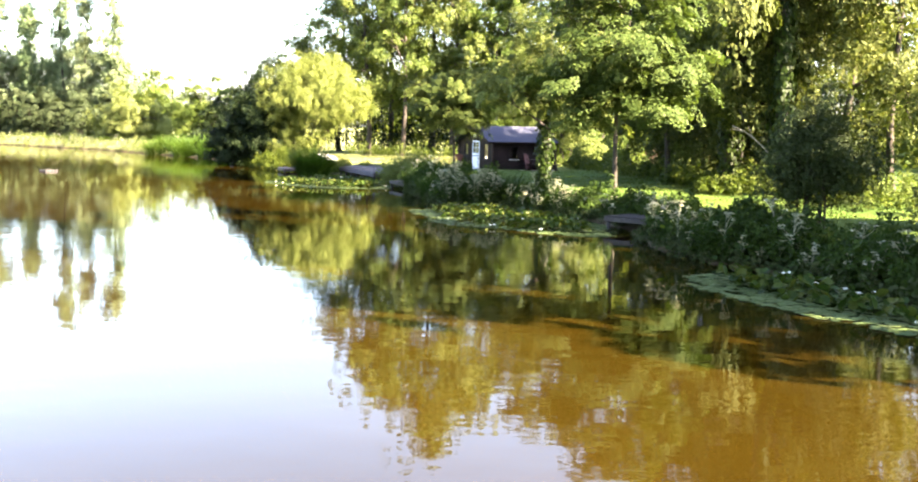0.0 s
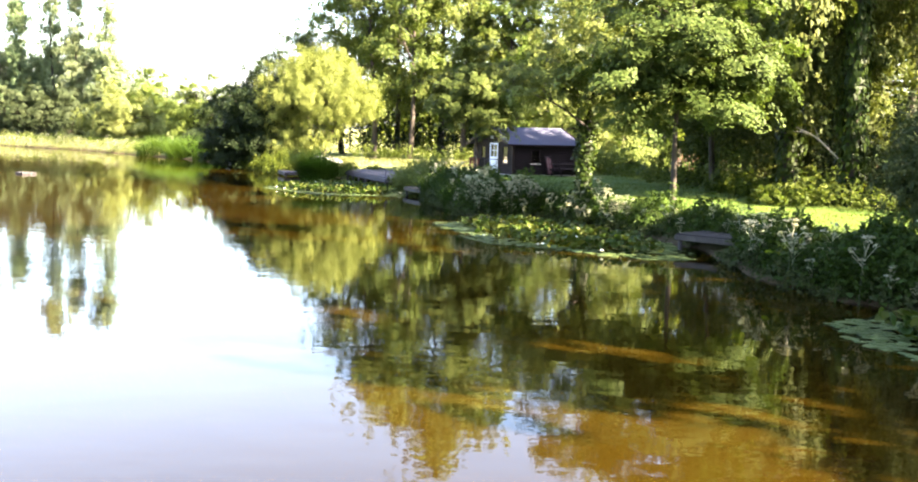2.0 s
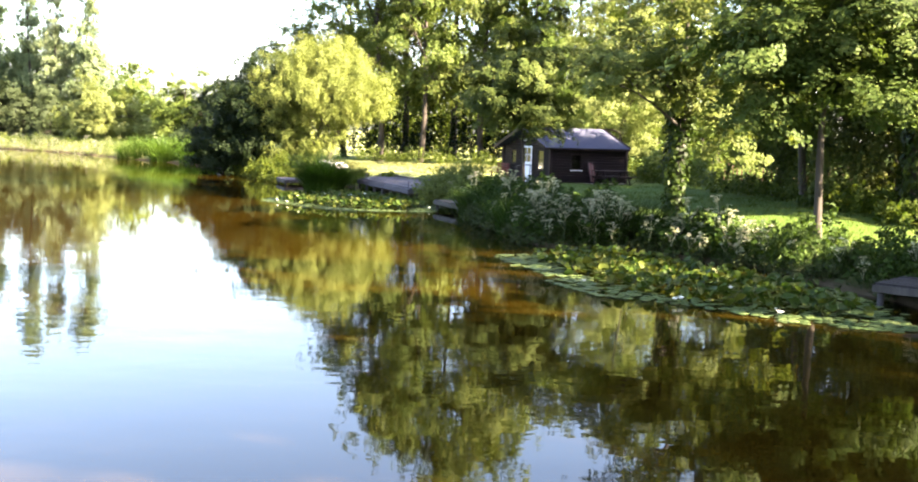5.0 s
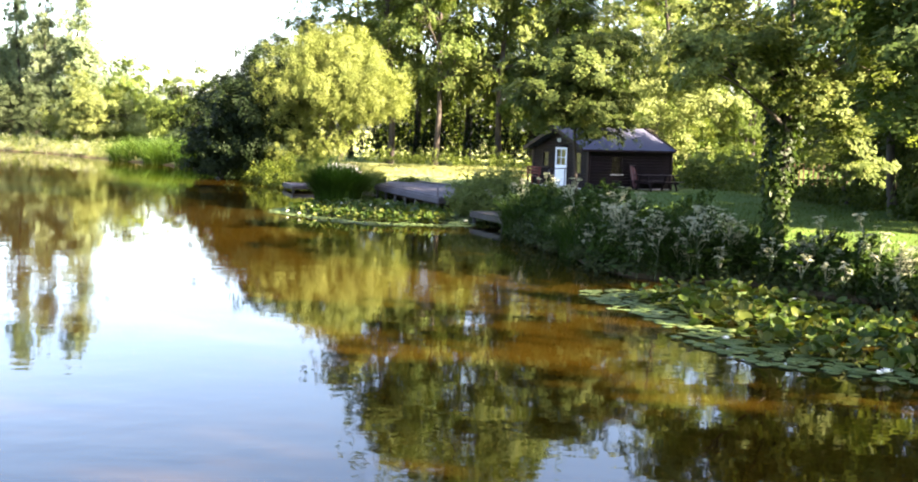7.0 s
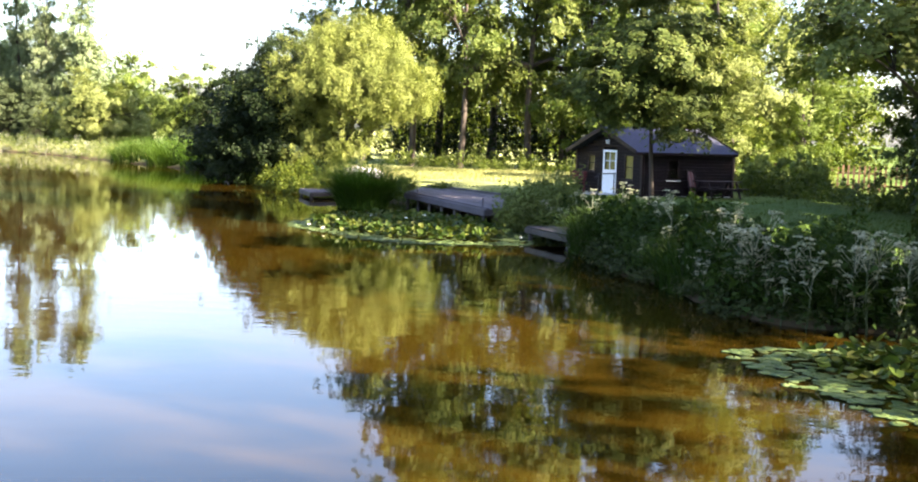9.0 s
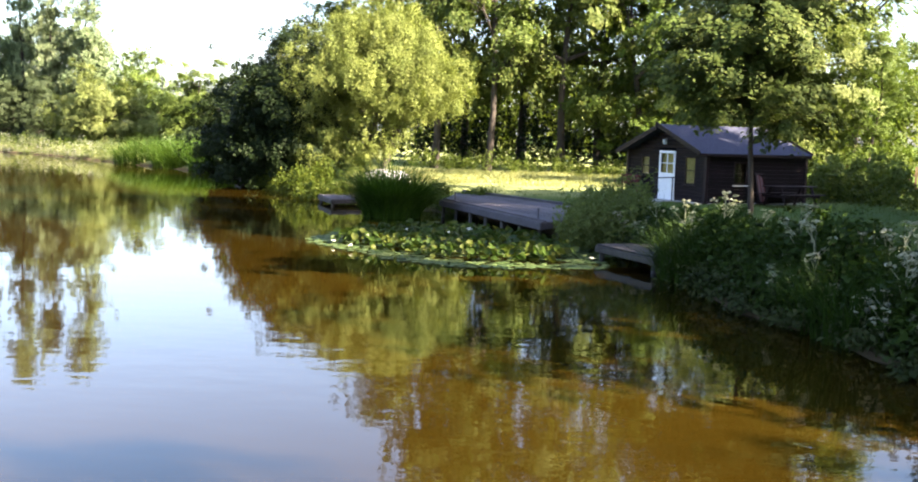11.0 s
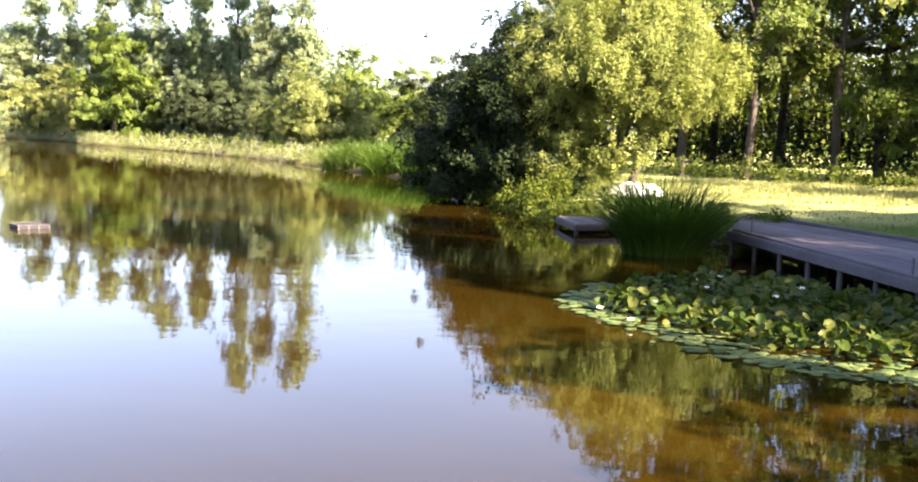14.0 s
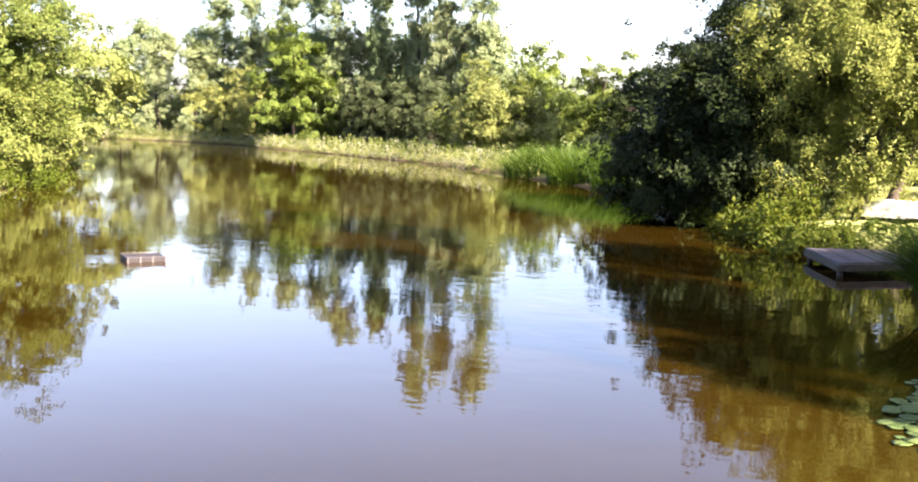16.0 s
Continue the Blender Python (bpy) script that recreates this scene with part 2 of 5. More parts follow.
# ---- mesh helpers ----
def link_mesh(name, me, mat, parent=None, label=""):
    me.materials.append(mat)
    ob = new(name, me)
    if parent:
        ob.parent = parent
    return tagged(ob, label)


def part(name, bm, mat, parent=None, label=""):
    me = bpy.data.meshes.new(name)
    bm.to_mesh(me)
    bm.free()
    return link_mesh(name, me, mat, parent, label)


def from_np(name, verts, faces, mat, parent=None, label="", smooth=False):
    me = bpy.data.meshes.new(name)
    n = faces.shape[1]
    me.vertices.add(len(verts))
    me.vertices.foreach_set("co", np.asarray(verts, np.float32).ravel())
    me.loops.add(faces.size)
    me.loops.foreach_set("vertex_index", faces.astype(np.int32).ravel())
    me.polygons.add(len(faces))
    me.polygons.foreach_set("loop_start", np.arange(0, faces.size, n, dtype=np.int32))
    me.update(calc_edges=True)
    if smooth:
        me.polygons.foreach_set("use_smooth", np.ones(len(faces), bool))
    return link_mesh(name, me, mat, parent, label)


def box_bm(bm, size, at=(0, 0, 0), m=None, bevel=0.0):
    """A box of that size centred at a place, then carried by m; edges bevelled if asked."""
    r = bmesh.ops.create_cube(bm, size=1.0)
    vs = r["verts"]
    for v in vs:
        v.co = Vector((v.co.x * size[0] + at[0], v.co.y * size[1] + at[1], v.co.z * size[2] + at[2]))
    if bevel:
        es = list({e for v in vs for e in v.link_edges})
        out = bmesh.ops.bevel(bm, geom=es, offset=bevel, segments=1, affect="EDGES")
        vs = list({v for f in out["faces"] for v in f.verts} | {v for v in vs if v.is_valid})
    if m is not None:
        for v in vs:
            v.co = m @ v.co
    return vs


def box(name, size, at, mat, parent=None, label="", m=None, bevel=0.0):
    bm = bmesh.new()
    box_bm(bm, size, at, m, bevel)
    return part(name, bm, mat, parent, label)


def thing(name, m, label, category, group="", kind=""):
    e = new(name)
    e.empty_display_size = 0.2
    e.matrix_basis = m
    return tagged(e, label, category, group, kind)


def tube_np(points, radii, sides=7):
    """Vertices and quads of a tapering tube along points."""
    P = np.asarray(points, float)
    n = len(P)
    T = np.gradient(P, axis=0)
    T /= np.linalg.norm(T, axis=1)[:, None] + 1e-9
    ref = np.where(np.abs(T[:, 2:3]) > 0.9, np.array([[1.0, 0, 0]]), np.array([[0, 0, 1.0]]))
    A = np.cross(T, ref)
    A /= np.linalg.norm(A, axis=1)[:, None] + 1e-9
    B = np.cross(T, A)
    ang = np.linspace(0, 2 * np.pi, sides, endpoint=False)
    V = P[:, None, :] + np.asarray(radii)[:, None, None] * (np.cos(ang)[None, :, None] * A[:, None] + np.sin(ang)[None, :, None] * B[:, None])
    i = np.arange(n - 1)[:, None] * sides
    j = np.arange(sides)[None, :]
    j2 = (j + 1) % sides
    F = np.stack([i + j, i + j2, i + sides + j2, i + sides + j], -1).reshape(-1, 4)
    return V.reshape(-1, 3), F


def join_np(pieces):
    vs, fs, k = [], [], 0
    for v, f in pieces:
        vs.append(v)
        fs.append(f + k)
        k += len(v)
    return np.concatenate(vs), np.concatenate(fs)


def leaf_cards(C, N, size, aspect=0.55, fold=0.25, r=rng, sides=3):
    """One leaf per centre C with normal N: a pointed triangle, or with four sides a bent kite."""
    n = len(C)
    N = N / (np.linalg.norm(N, axis=1)[:, None] + 1e-9)
    a = r.normal(size=(n, 3))
    U = a - (a * N).sum(1)[:, None] * N
    U /= np.linalg.norm(U, axis=1)[:, None] + 1e-9
    W = np.cross(N, U)
    s = size * r.uniform(0.65, 1.35, n)[:, None]
    if sides == 3:
        V = np.stack([C - U * s * 0.5 - W * s * aspect * 0.6, C - U * s * 0.35 + W * s * aspect * 0.6, C + U * s * 0.6], 1)
    else:
        v1 = C + W * s * aspect * 0.5 + N * s * fold * 0.4 - U * s * 0.06
        v3 = C - W * s * aspect * 0.5 + N * s * fold * 0.4 - U * s * 0.06
        V = np.stack([C - U * s * 0.5, v1, C + U * s * 0.5 - N * s * fold * 0.6, v3], 1)
    return V.reshape(-1, 3), np.arange(sides * n).reshape(n, sides)


def crown_np(lobes, clusters, per, leaf, spread, flat=0.6, shell=0.45, gaps=0.0, r=rng, aspect=0.55, droop=0.0, sides=3, clump=5):
    """Leaves in sprays, sprays in boughs, boughs over ellipsoid lobes (x, y, z, rx, ry, rz): uneven, with dark gaps between the boughs."""
    L = np.asarray(lobes, float)
    w = (L[:, 3] * L[:, 4] * L[:, 5]) ** 0.67
    nb = max(clusters // clump, 6)
    pick = r.choice(len(L), nb, p=w / w.sum())
    d = r.normal(size=(nb, 3))
    d /= np.linalg.norm(d, axis=1)[:, None]
    rad = shell + (1 - shell) * r.random(nb) ** 0.45
    rad *= 1 + 0.14 * r.normal(size=nb).clip(-1.4, 1.3)
    B = L[pick, :3] + d * L[pick, 3:] * rad[:, None]
    B[:, 2] = np.maximum(B[:, 2], 0.25)
    if gaps:
        q = np.array([noise.noise(Vector(c) * 0.55) for c in B])
        keep = q > np.quantile(q, gaps)
        B, d = B[keep], d[keep]
    # sprays round each bough, spread along it and out of the crown
    k = r.integers(len(B), size=clusters)
    reach = spread * r.uniform(1.3, 2.6, clusters)
    off = r.normal(size=(clusters, 3)) * np.array([1, 1, 0.2 + 0.5 * flat])
    S = B[k] + off * reach[:, None] * 0.75
    up = np.array([0, 0, 0.35 + 0.9 * (1 - flat)])
    N = d[k] * 0.65 + off * 0.3 + up + r.normal(size=(clusters, 3)) * 0.22
    N /= np.linalg.norm(N, axis=1)[:, None]
    a = r.normal(size=(clusters, 3))
    U = a - (a * N).sum(1)[:, None] * N
    U /= np.linalg.norm(U, axis=1)[:, None] + 1e-9
    W = np.cross(N, U)
    # leaves of a spray: a bent, ragged disc
    ang, q = r.uniform(0, 2 * np.pi, (clusters, per)), np.sqrt(r.random((clusters, per)))
    size = spread * r.uniform(0.6, 1.35, clusters)[:, None]
    u, v = q * np.cos(ang) * size * 1.25, q * np.sin(ang) * size * 0.8
    t = r.normal(size=(clusters, per)) * size * (0.12 + 0.42 * flat) - 0.35 * size * q * q
    P = S[:, None] + u[..., None] * U[:, None] + v[..., None] * W[:, None] + t[..., None] * N[:, None]
    if droop:
        P[..., 2] -= droop * spread * np.abs(r.normal(size=(clusters, per)))
    P = P.reshape(-1, 3)
    LN = np.repeat(N, per, 0) + r.normal(size=P.shape) * (0.22 + 0.28 * flat)
    return leaf_cards(P, LN, leaf, aspect, 0.25, r, sides), B


def bumps(lobes, n, seed, size=0.38):
    """Smaller lobes set on the outside of the given ones, so that the outline is uneven."""
    r = np.random.default_rng(seed)
    out = list(lobes)
    for q in range(n):
        x, y, z, a, c, h = lobes[int(r.integers(len(lobes)))]
        d = r.normal(size=3) * np.array([1, 1, 0.8])
        d /= np.linalg.norm(d)
        k = size * r.uniform(0.7, 1.3)
        out.append((x + d[0] * a * 0.95, y + d[1] * c * 0.95, max(z + d[2] * h * 0.95, 0.8), a * k, c * k, h * k))
    return out


def branch_points(a, b, r, sag=0.12, n=6):
    a, b = np.asarray(a, float), np.asarray(b, float)
    t = np.linspace(0, 1, n)[:, None]
    L = np.linalg.norm(b - a)
    p = a + (b - a) * t
    for w in (1.0, 2.0, 3.0):
        p += np.sin(np.pi * w * t) * r.normal(size=3) * L * 0.02 / w
    p[:, 2] += L * sag * np.sin(np.pi * t[:, 0])
    return p


def tree(name, label, category, base, height, lobes, leaf_mat, bark, trunk_r, clusters, per, leaf, spread, limbs=7, lean=(0, 0), fork=0.35, flat=0.6,
         shell=0.45, gaps=0.15, seed=1, group="", droop=0.0, trunks=1, aspect=0.55, sides=3, clump=5):
    """A tree: tapered trunk, forking limbs that reach into the crown, and a crown of many leaves."""
    r = np.random.default_rng(seed)
    e = thing(name, Matrix.Translation(base), label, category, group)
    stems = []
    for k in range(trunks):
        a = 2 * math.pi * k / max(trunks, 1) + 0.4
        o = np.array([0.35 * math.cos(a), 0.35 * math.sin(a), 0]) if trunks > 1 else np.zeros(3)
        top = np.array([lean[0], lean[1], height * 0.82]) + o * (height * 0.22)
        pts = branch_points((o[0], o[1], -0.3), top, r, 0.0, 10)
        rad = trunk_r * (1 - np.linspace(0, 1, 10) * 0.86)
        rad[0] *= 1.35
        V, F = tube_np(pts, rad, 9)
        from_np("trunk", V, F, bark, e, "", True)
        stems.append((pts, rad))
    (V, F), B = crown_np(lobes, clusters, per, leaf, spread, flat, shell, gaps, r, aspect, droop, sides, clump)
    from_np("crown", V, F, leaf_mat, e)
    for i in r.permutation(len(B))[: limbs]:
        c = B[i]
        pts, rad = stems[int(r.integers(len(stems)))]
        h = float(np.clip(c[2] / height - 0.14, fork * 0.6, 0.76)) * height
        j = int(np.clip(np.searchsorted(pts[:, 2], h), 1, 8))
        line = branch_points(pts[j], c, r, 0.07, 6)
        rr = min(rad[j] * 0.62, trunk_r * 0.5) * (1 - np.linspace(0, 1, 6) * 0.8)
        pieces = [tube_np(line, rr, 6)]
        # twigs from the limb to the boughs near its end
        near = np.argsort(np.linalg.norm(B - c, axis=1))[1:4]
        for q in near:
            pieces.append(tube_np(branch_points(line[3], B[q], r, 0.05, 4), rr[3] * 0.7 * np.linspace(1, 0.35, 4), 5))
        V, F = join_np(pieces)
        from_np("limb", V, F, bark, e, "", True)
    return e


def standing(m, x, y, z=0.35, turn=0.0, s=1.0, sz=None):
    return pose(x, y, z, 0, 0, turn) @ Matrix.Diagonal((s, s, sz or s, 1))


# ---- the pond's outline, the ground and the water ----
POND = [(9, -60), (8.7, 0), (8.7, 14), (8.4, 21), (7.3, 24), (6.0, 25.6), (5.4, 28.5), (5.3, 33), (5.0, 36), (3.7, 39.3), (2.0, 41.4), (-0.2, 42.3), (-1.0, 43.3),
        (-1.2, 45.4), (-1.8, 47.6), (-2.2, 50), (-2.4, 53.5), (-2.8, 57), (-3.5, 60), (-4.8, 63.2), (-6.6, 67.4), (-8.6, 69.8), (-10.6, 72.2), (-13.0, 75), (-15.8, 79.8),
        (-18, 86), (-21.2, 92.5), (-27.5, 99.8), (-32, 105.5), (-38.2, 113.2), (-51.5, 124.3), (-65, 134.5), (-69.5, 140), (-84, 147.5), (-102, 149.5), (-126, 151),
        (-126, 128), (-95, 116), (-66, 98), (-48, 85), (-42.3, 80.5), (-41, 77), (-43, 70), (-47, 50), (-52, 0), (-52, -60)]
POLY = np.array(POND, float)


def shore_distance(x, y):
    """Metres from the water's edge: positive on land, negative in the pond."""
    P = np.stack([np.ravel(x), np.ravel(y)], 1)
    A, Bp = POLY, np.roll(POLY, -1, 0)
    best = np.full(len(P), 1e9)
    inside = np.zeros(len(P), bool)
    for a, c in zip(A, Bp):
        ab = c - a
        t = np.clip(((P - a) @ ab) / (ab @ ab), 0, 1)
        best = np.minimum(best, np.hypot(*(P - a - t[:, None] * ab).T))
        cross = (a[1] > P[:, 1]) != (c[1] > P[:, 1])
        if c[1] != a[1]:
            xi = a[0] + (P[:, 1] - a[1]) / (c[1] - a[1]) * ab[0]
            inside ^= cross & (P[:, 0] < xi)
    return np.where(inside, -best, best).reshape(np.shape(x))


def wobble(x, y):
    return 0.05 * np.sin(0.9 * x + 0.4 * y) * np.cos(0.7 * y - 0.3 * x) + 0.03 * np.sin(2.3 * x - 1.7 * y)


def ground_z(x, y):
    d = shore_distance(x, y) + 0.25 * np.sin(1.7 * np.asarray(x) + 0.6 * np.asarray(y)) * np.cos(1.3 * np.asarray(y))
    s = np.clip((d + 0.15) / 1.3, 0, 1)
    z = 0.42 * s * s * (3 - 2 * s) + wobble(np.asarray(x), np.asarray(y)) * s
    return np.where(d < -0.15, np.maximum(-0.06 + 0.5 * (d + 0.15), -0.9), z)


def gz(x, y):
    return float(ground_z(np.array([x]), np.array([y]))[0])


gx = np.concatenate([[-1800, -900, -450, -250], np.arange(-160, -30, 2.5), np.arange(-30, 24, 0.6), np.arange(24, 90, 3), [130, 250, 450, 900, 1800]])
gy = np.concatenate([[-1800, -900, -400, -160], np.arange(-70, 8, 4), np.arange(8, 100, 0.6), np.arange(100, 180, 2.5), [200, 260, 400, 700, 1200, 2200]])
X, Y = np.meshgrid(gx, gy)
Z = ground_z(X, Y)
idx = np.arange(X.size).reshape(X.shape)
F = np.stack([idx[:-1, :-1], idx[:-1, 1:], idx[1:, 1:], idx[1:, :-1]], -1).reshape(-1, 4)
tagged(from_np("ground", np.stack([X, Y, Z], -1).reshape(-1, 3), F, M_GROUND, None, "", True), "grassy ground round the pond with mown lawn", "ground", "", "structure")
bm = bmesh.new()
for q in ((-140, -62, 0), (20, -62, 0), (20, 165, 0), (-140, 165, 0)):
    bm.verts.new(q)
bm.faces.new(bm.verts)
tagged(part("water", bm, M_WATER), "still brown pond water that mirrors trees and sky", "water", "", "structure")

# ---- the cabin ----
HUT = pose(2.16, 69.83, 0.0, 0, 0, 28)      # x runs along the long side wall, y from the near corner back along the gable front
HW, HD, H0, HE, HR = 4.63, 4.8, 0.42, 2.28, 3.2


def cabin():
    e = thing("cabin", HUT, "dark brown stained log cabin with grey felt roof", "cabin")
    box("plinth", (HD + 0.1, HW + 0.1, 0.5), (HD / 2, HW / 2, 0.2), M_STONE, e, "grey concrete base", None, 0.02)

    def boards(name, length, holes, m, top=None):
        """Log boards of a wall along local x, cut round holes (x0, x1, z0, z1); top(x) gives the wall's height there."""
        step, z = 0.14, H0
        zmax = HR - 0.12 if top else HE
        while z < zmax - 0.02:
            h = min(step, zmax - z)
            lo, hi = 0.0, length
            if top:
                half = length / 2 * min(1.0, max(0.0, (HR - 0.06 - (z + h)) / (HR - HE)))
                lo, hi = length / 2 - half, length / 2 + half
            cuts = [(lo, hi)]
            for x0, x1, z0, z1 in holes:
                if z + h > z0 + 0.03 and z < z1 - 0.03:
                    cuts = [c for a, c2 in cuts for c in ((a, min(c2, x0)), (max(a, x1), c2)) if c[1] - c[0] > 0.02]
            for a, c in cuts:
                bm = bmesh.new()
                box_bm(bm, (c - a, 0.06, h - 0.012), ((a + c) / 2, 0, z + h / 2), m, 0.014)
                part("board", bm, M_CABIN, walls[name])
            z += step

    walls = {}
    for nm in ("front", "side", "back", "far"):
        bm = bmesh.new()
        if nm in ("side", "far"):
            y = 0.06 if nm == "side" else HW - 0.06
            if nm == "side":
                # backing behind the boards, open at the side window
                for x0, x1, z0, z1 in ((0.05, 1.3, H0, HE), (1.92, HD - 0.05, H0, HE), (1.3, 1.92, H0, 1.12), (1.3, 1.92, 1.95, HE)):
                    box_bm(bm, (x1 - x0, 0.03, z1 - z0), ((x0 + x1) / 2, y, (z0 + z1) / 2))
            else:
                box_bm(bm, (HD - 0.1, 0.03, HE - H0), (HD / 2, y, (H0 + HE) / 2))
        elif nm == "back":
            box_bm(bm, (0.03, HW - 0.2, HE - H0), (HD - 0.06, HW / 2, (H0 + HE) / 2))
        else:
            for y0, y1, z0, z1 in ((0.06, 0.58, H0, HE), (0.58, 1.2, H0, 1.08), (0.58, 1.2, 2.1, HE), (1.2, 1.75, H0, HE), (2.7, 3.28, H0, HE),
                                   (3.28, 3.82, H0, 1.32), (3.28, 3.82, 2.06, HE), (3.82, HW - 0.06, H0, HE)):
                box_bm(bm, (0.03, y1 - y0, z1 - z0), (0.06, (y0 + y1) / 2, (z0 + z1) / 2))
        walls[nm] = part("wall", bm, M_CABIN, e)
    turn = Matrix.Translation((0.02, 0, 0)) @ pose(0, 0, 0, 0, 0, 90)
    boards("front", HW, [(0.58, 1.2, 1.08, 2.1), (1.75, 2.7, 0.3, 2.3), (3.28, 3.82, 1.32, 2.06)], turn, True)
    boards("side", HD, [(1.3, 1.92, 1.12, 1.95)], Matrix.Translation((0, 0.02, 0)))
    boards("back", HW, [], Matrix.Translation((HD - 0.02, 0, 0)) @ pose(0, 0, 0, 0, 0, 90), True)
    boards("far", HD, [], Matrix.Translation((0, HW - 0.02, 0)))
    for x, y in ((0, 0), (HD, 0), (0, HW), (HD, HW)):
        box("corner_post", (0.14, 0.14, HE - H0 + 0.05), (x, y, (H0 + HE) / 2), M_TRIM, e, "", None, 0.015)
    # roof: two felted slabs with overhang, fascia boards and an end post at the apex
    over_f, over_b, eave = 0.5, 0.08, 0.2
    slope = (HR - HE) / (HW / 2)
    for sgn in (-1, 1):
        bm = bmesh.new()
        y1 = HW / 2 + sgn * (HW / 2 + eave)
        z1 = HE - slope * eave
        rows = []
        for x in (-over_f, HD + over_b):
            rows.append([bm.verts.new((x, HW / 2, HR + 0.05)), bm.verts.new((x, y1, z1 + 0.05)), bm.verts.new((x, y1, z1 - 0.02)), bm.verts.new((x, HW / 2, HR - 0.02))])
        a, c = rows
        for i in range(4):
            bm.faces.new((a[i], a[(i + 1) % 4], c[(i + 1) % 4], c[i]))
        bm.faces.new(a)
        bm.faces.new(c[::-1])
        bmesh.ops.recalc_face_normals(bm, faces=bm.faces)
        slab = part("roof", bm, M_FELT, e)
        for q in range(4):
            # overlapping felt strips
            f0, f1 = q / 4, (q + 1) / 4
            bm = bmesh.new()
            pts = []
            for x in (-over_f - 0.01, HD + over_b + 0.01):
                for fr in (f0, f1 + 0.015):
                    pts.append(bm.verts.new((x, HW / 2 + (y1 - HW / 2) * fr, HR + (z1 - HR) * fr + 0.058 + 0.006 * (1 - (fr - f0) * 4))))
            bm.faces.new((pts[0], pts[1], pts[3], pts[2]))
            ext = bmesh.ops.extrude_face_region(bm, geom=list(bm.faces))
            for v in ext["geom"]:
                if isinstance(v, bmesh.types.BMVert):
                    v.co.z += 0.005
            bmesh.ops.recalc_face_normals(bm, faces=bm.faces)
            part("felt_strip", bm, M_FELT, slab)
        ang = math.degrees(math.atan2(z1 - HR, y1 - HW / 2)) if sgn > 0 else -math.degrees(math.atan2(z1 - HR, HW / 2 - y1))
        L = math.hypot(y1 - HW / 2, z1 - HR)
        for x in (-over_f - 0.015, HD + over_b + 0.015):
            m = Matrix.Translation((x, HW / 2, HR)) @ pose(0, 0, 0, math.degrees(math.atan2(z1 - HR, y1 - HW / 2)), 0, 0)
            box("bargeboard", (0.03, L, 0.16), (0, L / 2, -0.05), M_TRIM, e, "", m, 0.006)
        box("fascia", (HD + over_f + over_b, 0.03, 0.1), (HD / 2 - over_f / 2 + over_b / 2, y1 + sgn * 0.012, z1 - 0.01), M_TRIM, e, "", None, 0.006)
    box("finial", (0.05, 0.07, 0.3), (-over_f - 0.04, HW / 2, HR - 0.02), M_TRIM, e, "", None, 0.01)
    # half-glazed white door
    d = box("door", (0.045, 0.76, 0.9), (0.0, 2.225, 0.92), M_WHITE, e, "white half-glazed door", None, 0.008)
    for y in (1.8, 2.65):
        box("stile", (0.05, 0.09, 1.86), (0.0, y, 1.35), M_WHITE, d, "", None, 0.006)
    for z in (0.47, 1.4, 2.23):
        box("rail", (0.048, 0.76, 0.1), (0.0, 2.225, z), M_WHITE, d, "", None, 0.006)
    box("glazing_bar", (0.03, 0.035, 0.73), (0.0, 2.225, 1.815), M_WHITE, d)
    box("glazing_bar", (0.03, 0.76, 0.035), (0.0, 2.225, 1.815), M_WHITE, d)
    for y in (2.025, 2.425):
        for z in (1.625, 2.005):
            box("pane", (0.006, 0.36, 0.34), (0.006, y, z), M_GLASS, d)
    box("curtain", (0.01, 0.76, 0.73), (0.09, 2.225, 1.815), M_BLIND, d, "pale curtain behind the glass")
    # windows
    for y0, y1, z0, z1, xx in ((0.58, 1.2, 1.08, 2.1, True), (3.28, 3.82, 1.32, 2.06, True), (1.3, 1.92, 1.12, 1.95, False)):
        m = turn if xx else Matrix.Translation((0, 0.02, 0))
        yc, zc, w, h = (y0 + y1) / 2, (z0 + z1) / 2, y1 - y0, z1 - z0
        wdw = box("window", (w, 0.05, 0.05), (yc, 0, z0 + 0.025), M_TRIM, e, "brown-framed window", m)
        box("frame", (w, 0.05, 0.05), (yc, 0, z1 - 0.025), M_TRIM, wdw, "", m)
        for q in (y0 + 0.025, y1 - 0.025):
            box("frame", (0.05, 0.05, h - 0.1), (q, 0, zc), M_TRIM, wdw, "", m)
        box("glazing_bar", (w - 0.1, 0.03, 0.03), (yc, 0, zc), M_TRIM, wdw, "", m)
        for q in (-1, 1):
            box("pane", (w - 0.1, 0.006, h / 2 - 0.07), (yc, 0, zc + q * (h / 4 - 0.018)), M_GLASS, wdw, "", m)
        box("curtain", (w - 0.02, 0.01, h - 0.02), (yc, -0.08 if xx else 0.08, zc), M_BLIND if xx else M_TRIM, wdw, "", m)
        box("sill", (w + 0.12, 0.1, 0.04), (yc, 0.03 if xx else -0.03, z0 - 0.03), M_TRIM if xx else M_HULL, wdw, "" if xx else "pale window sill", m, 0.008)
    return e


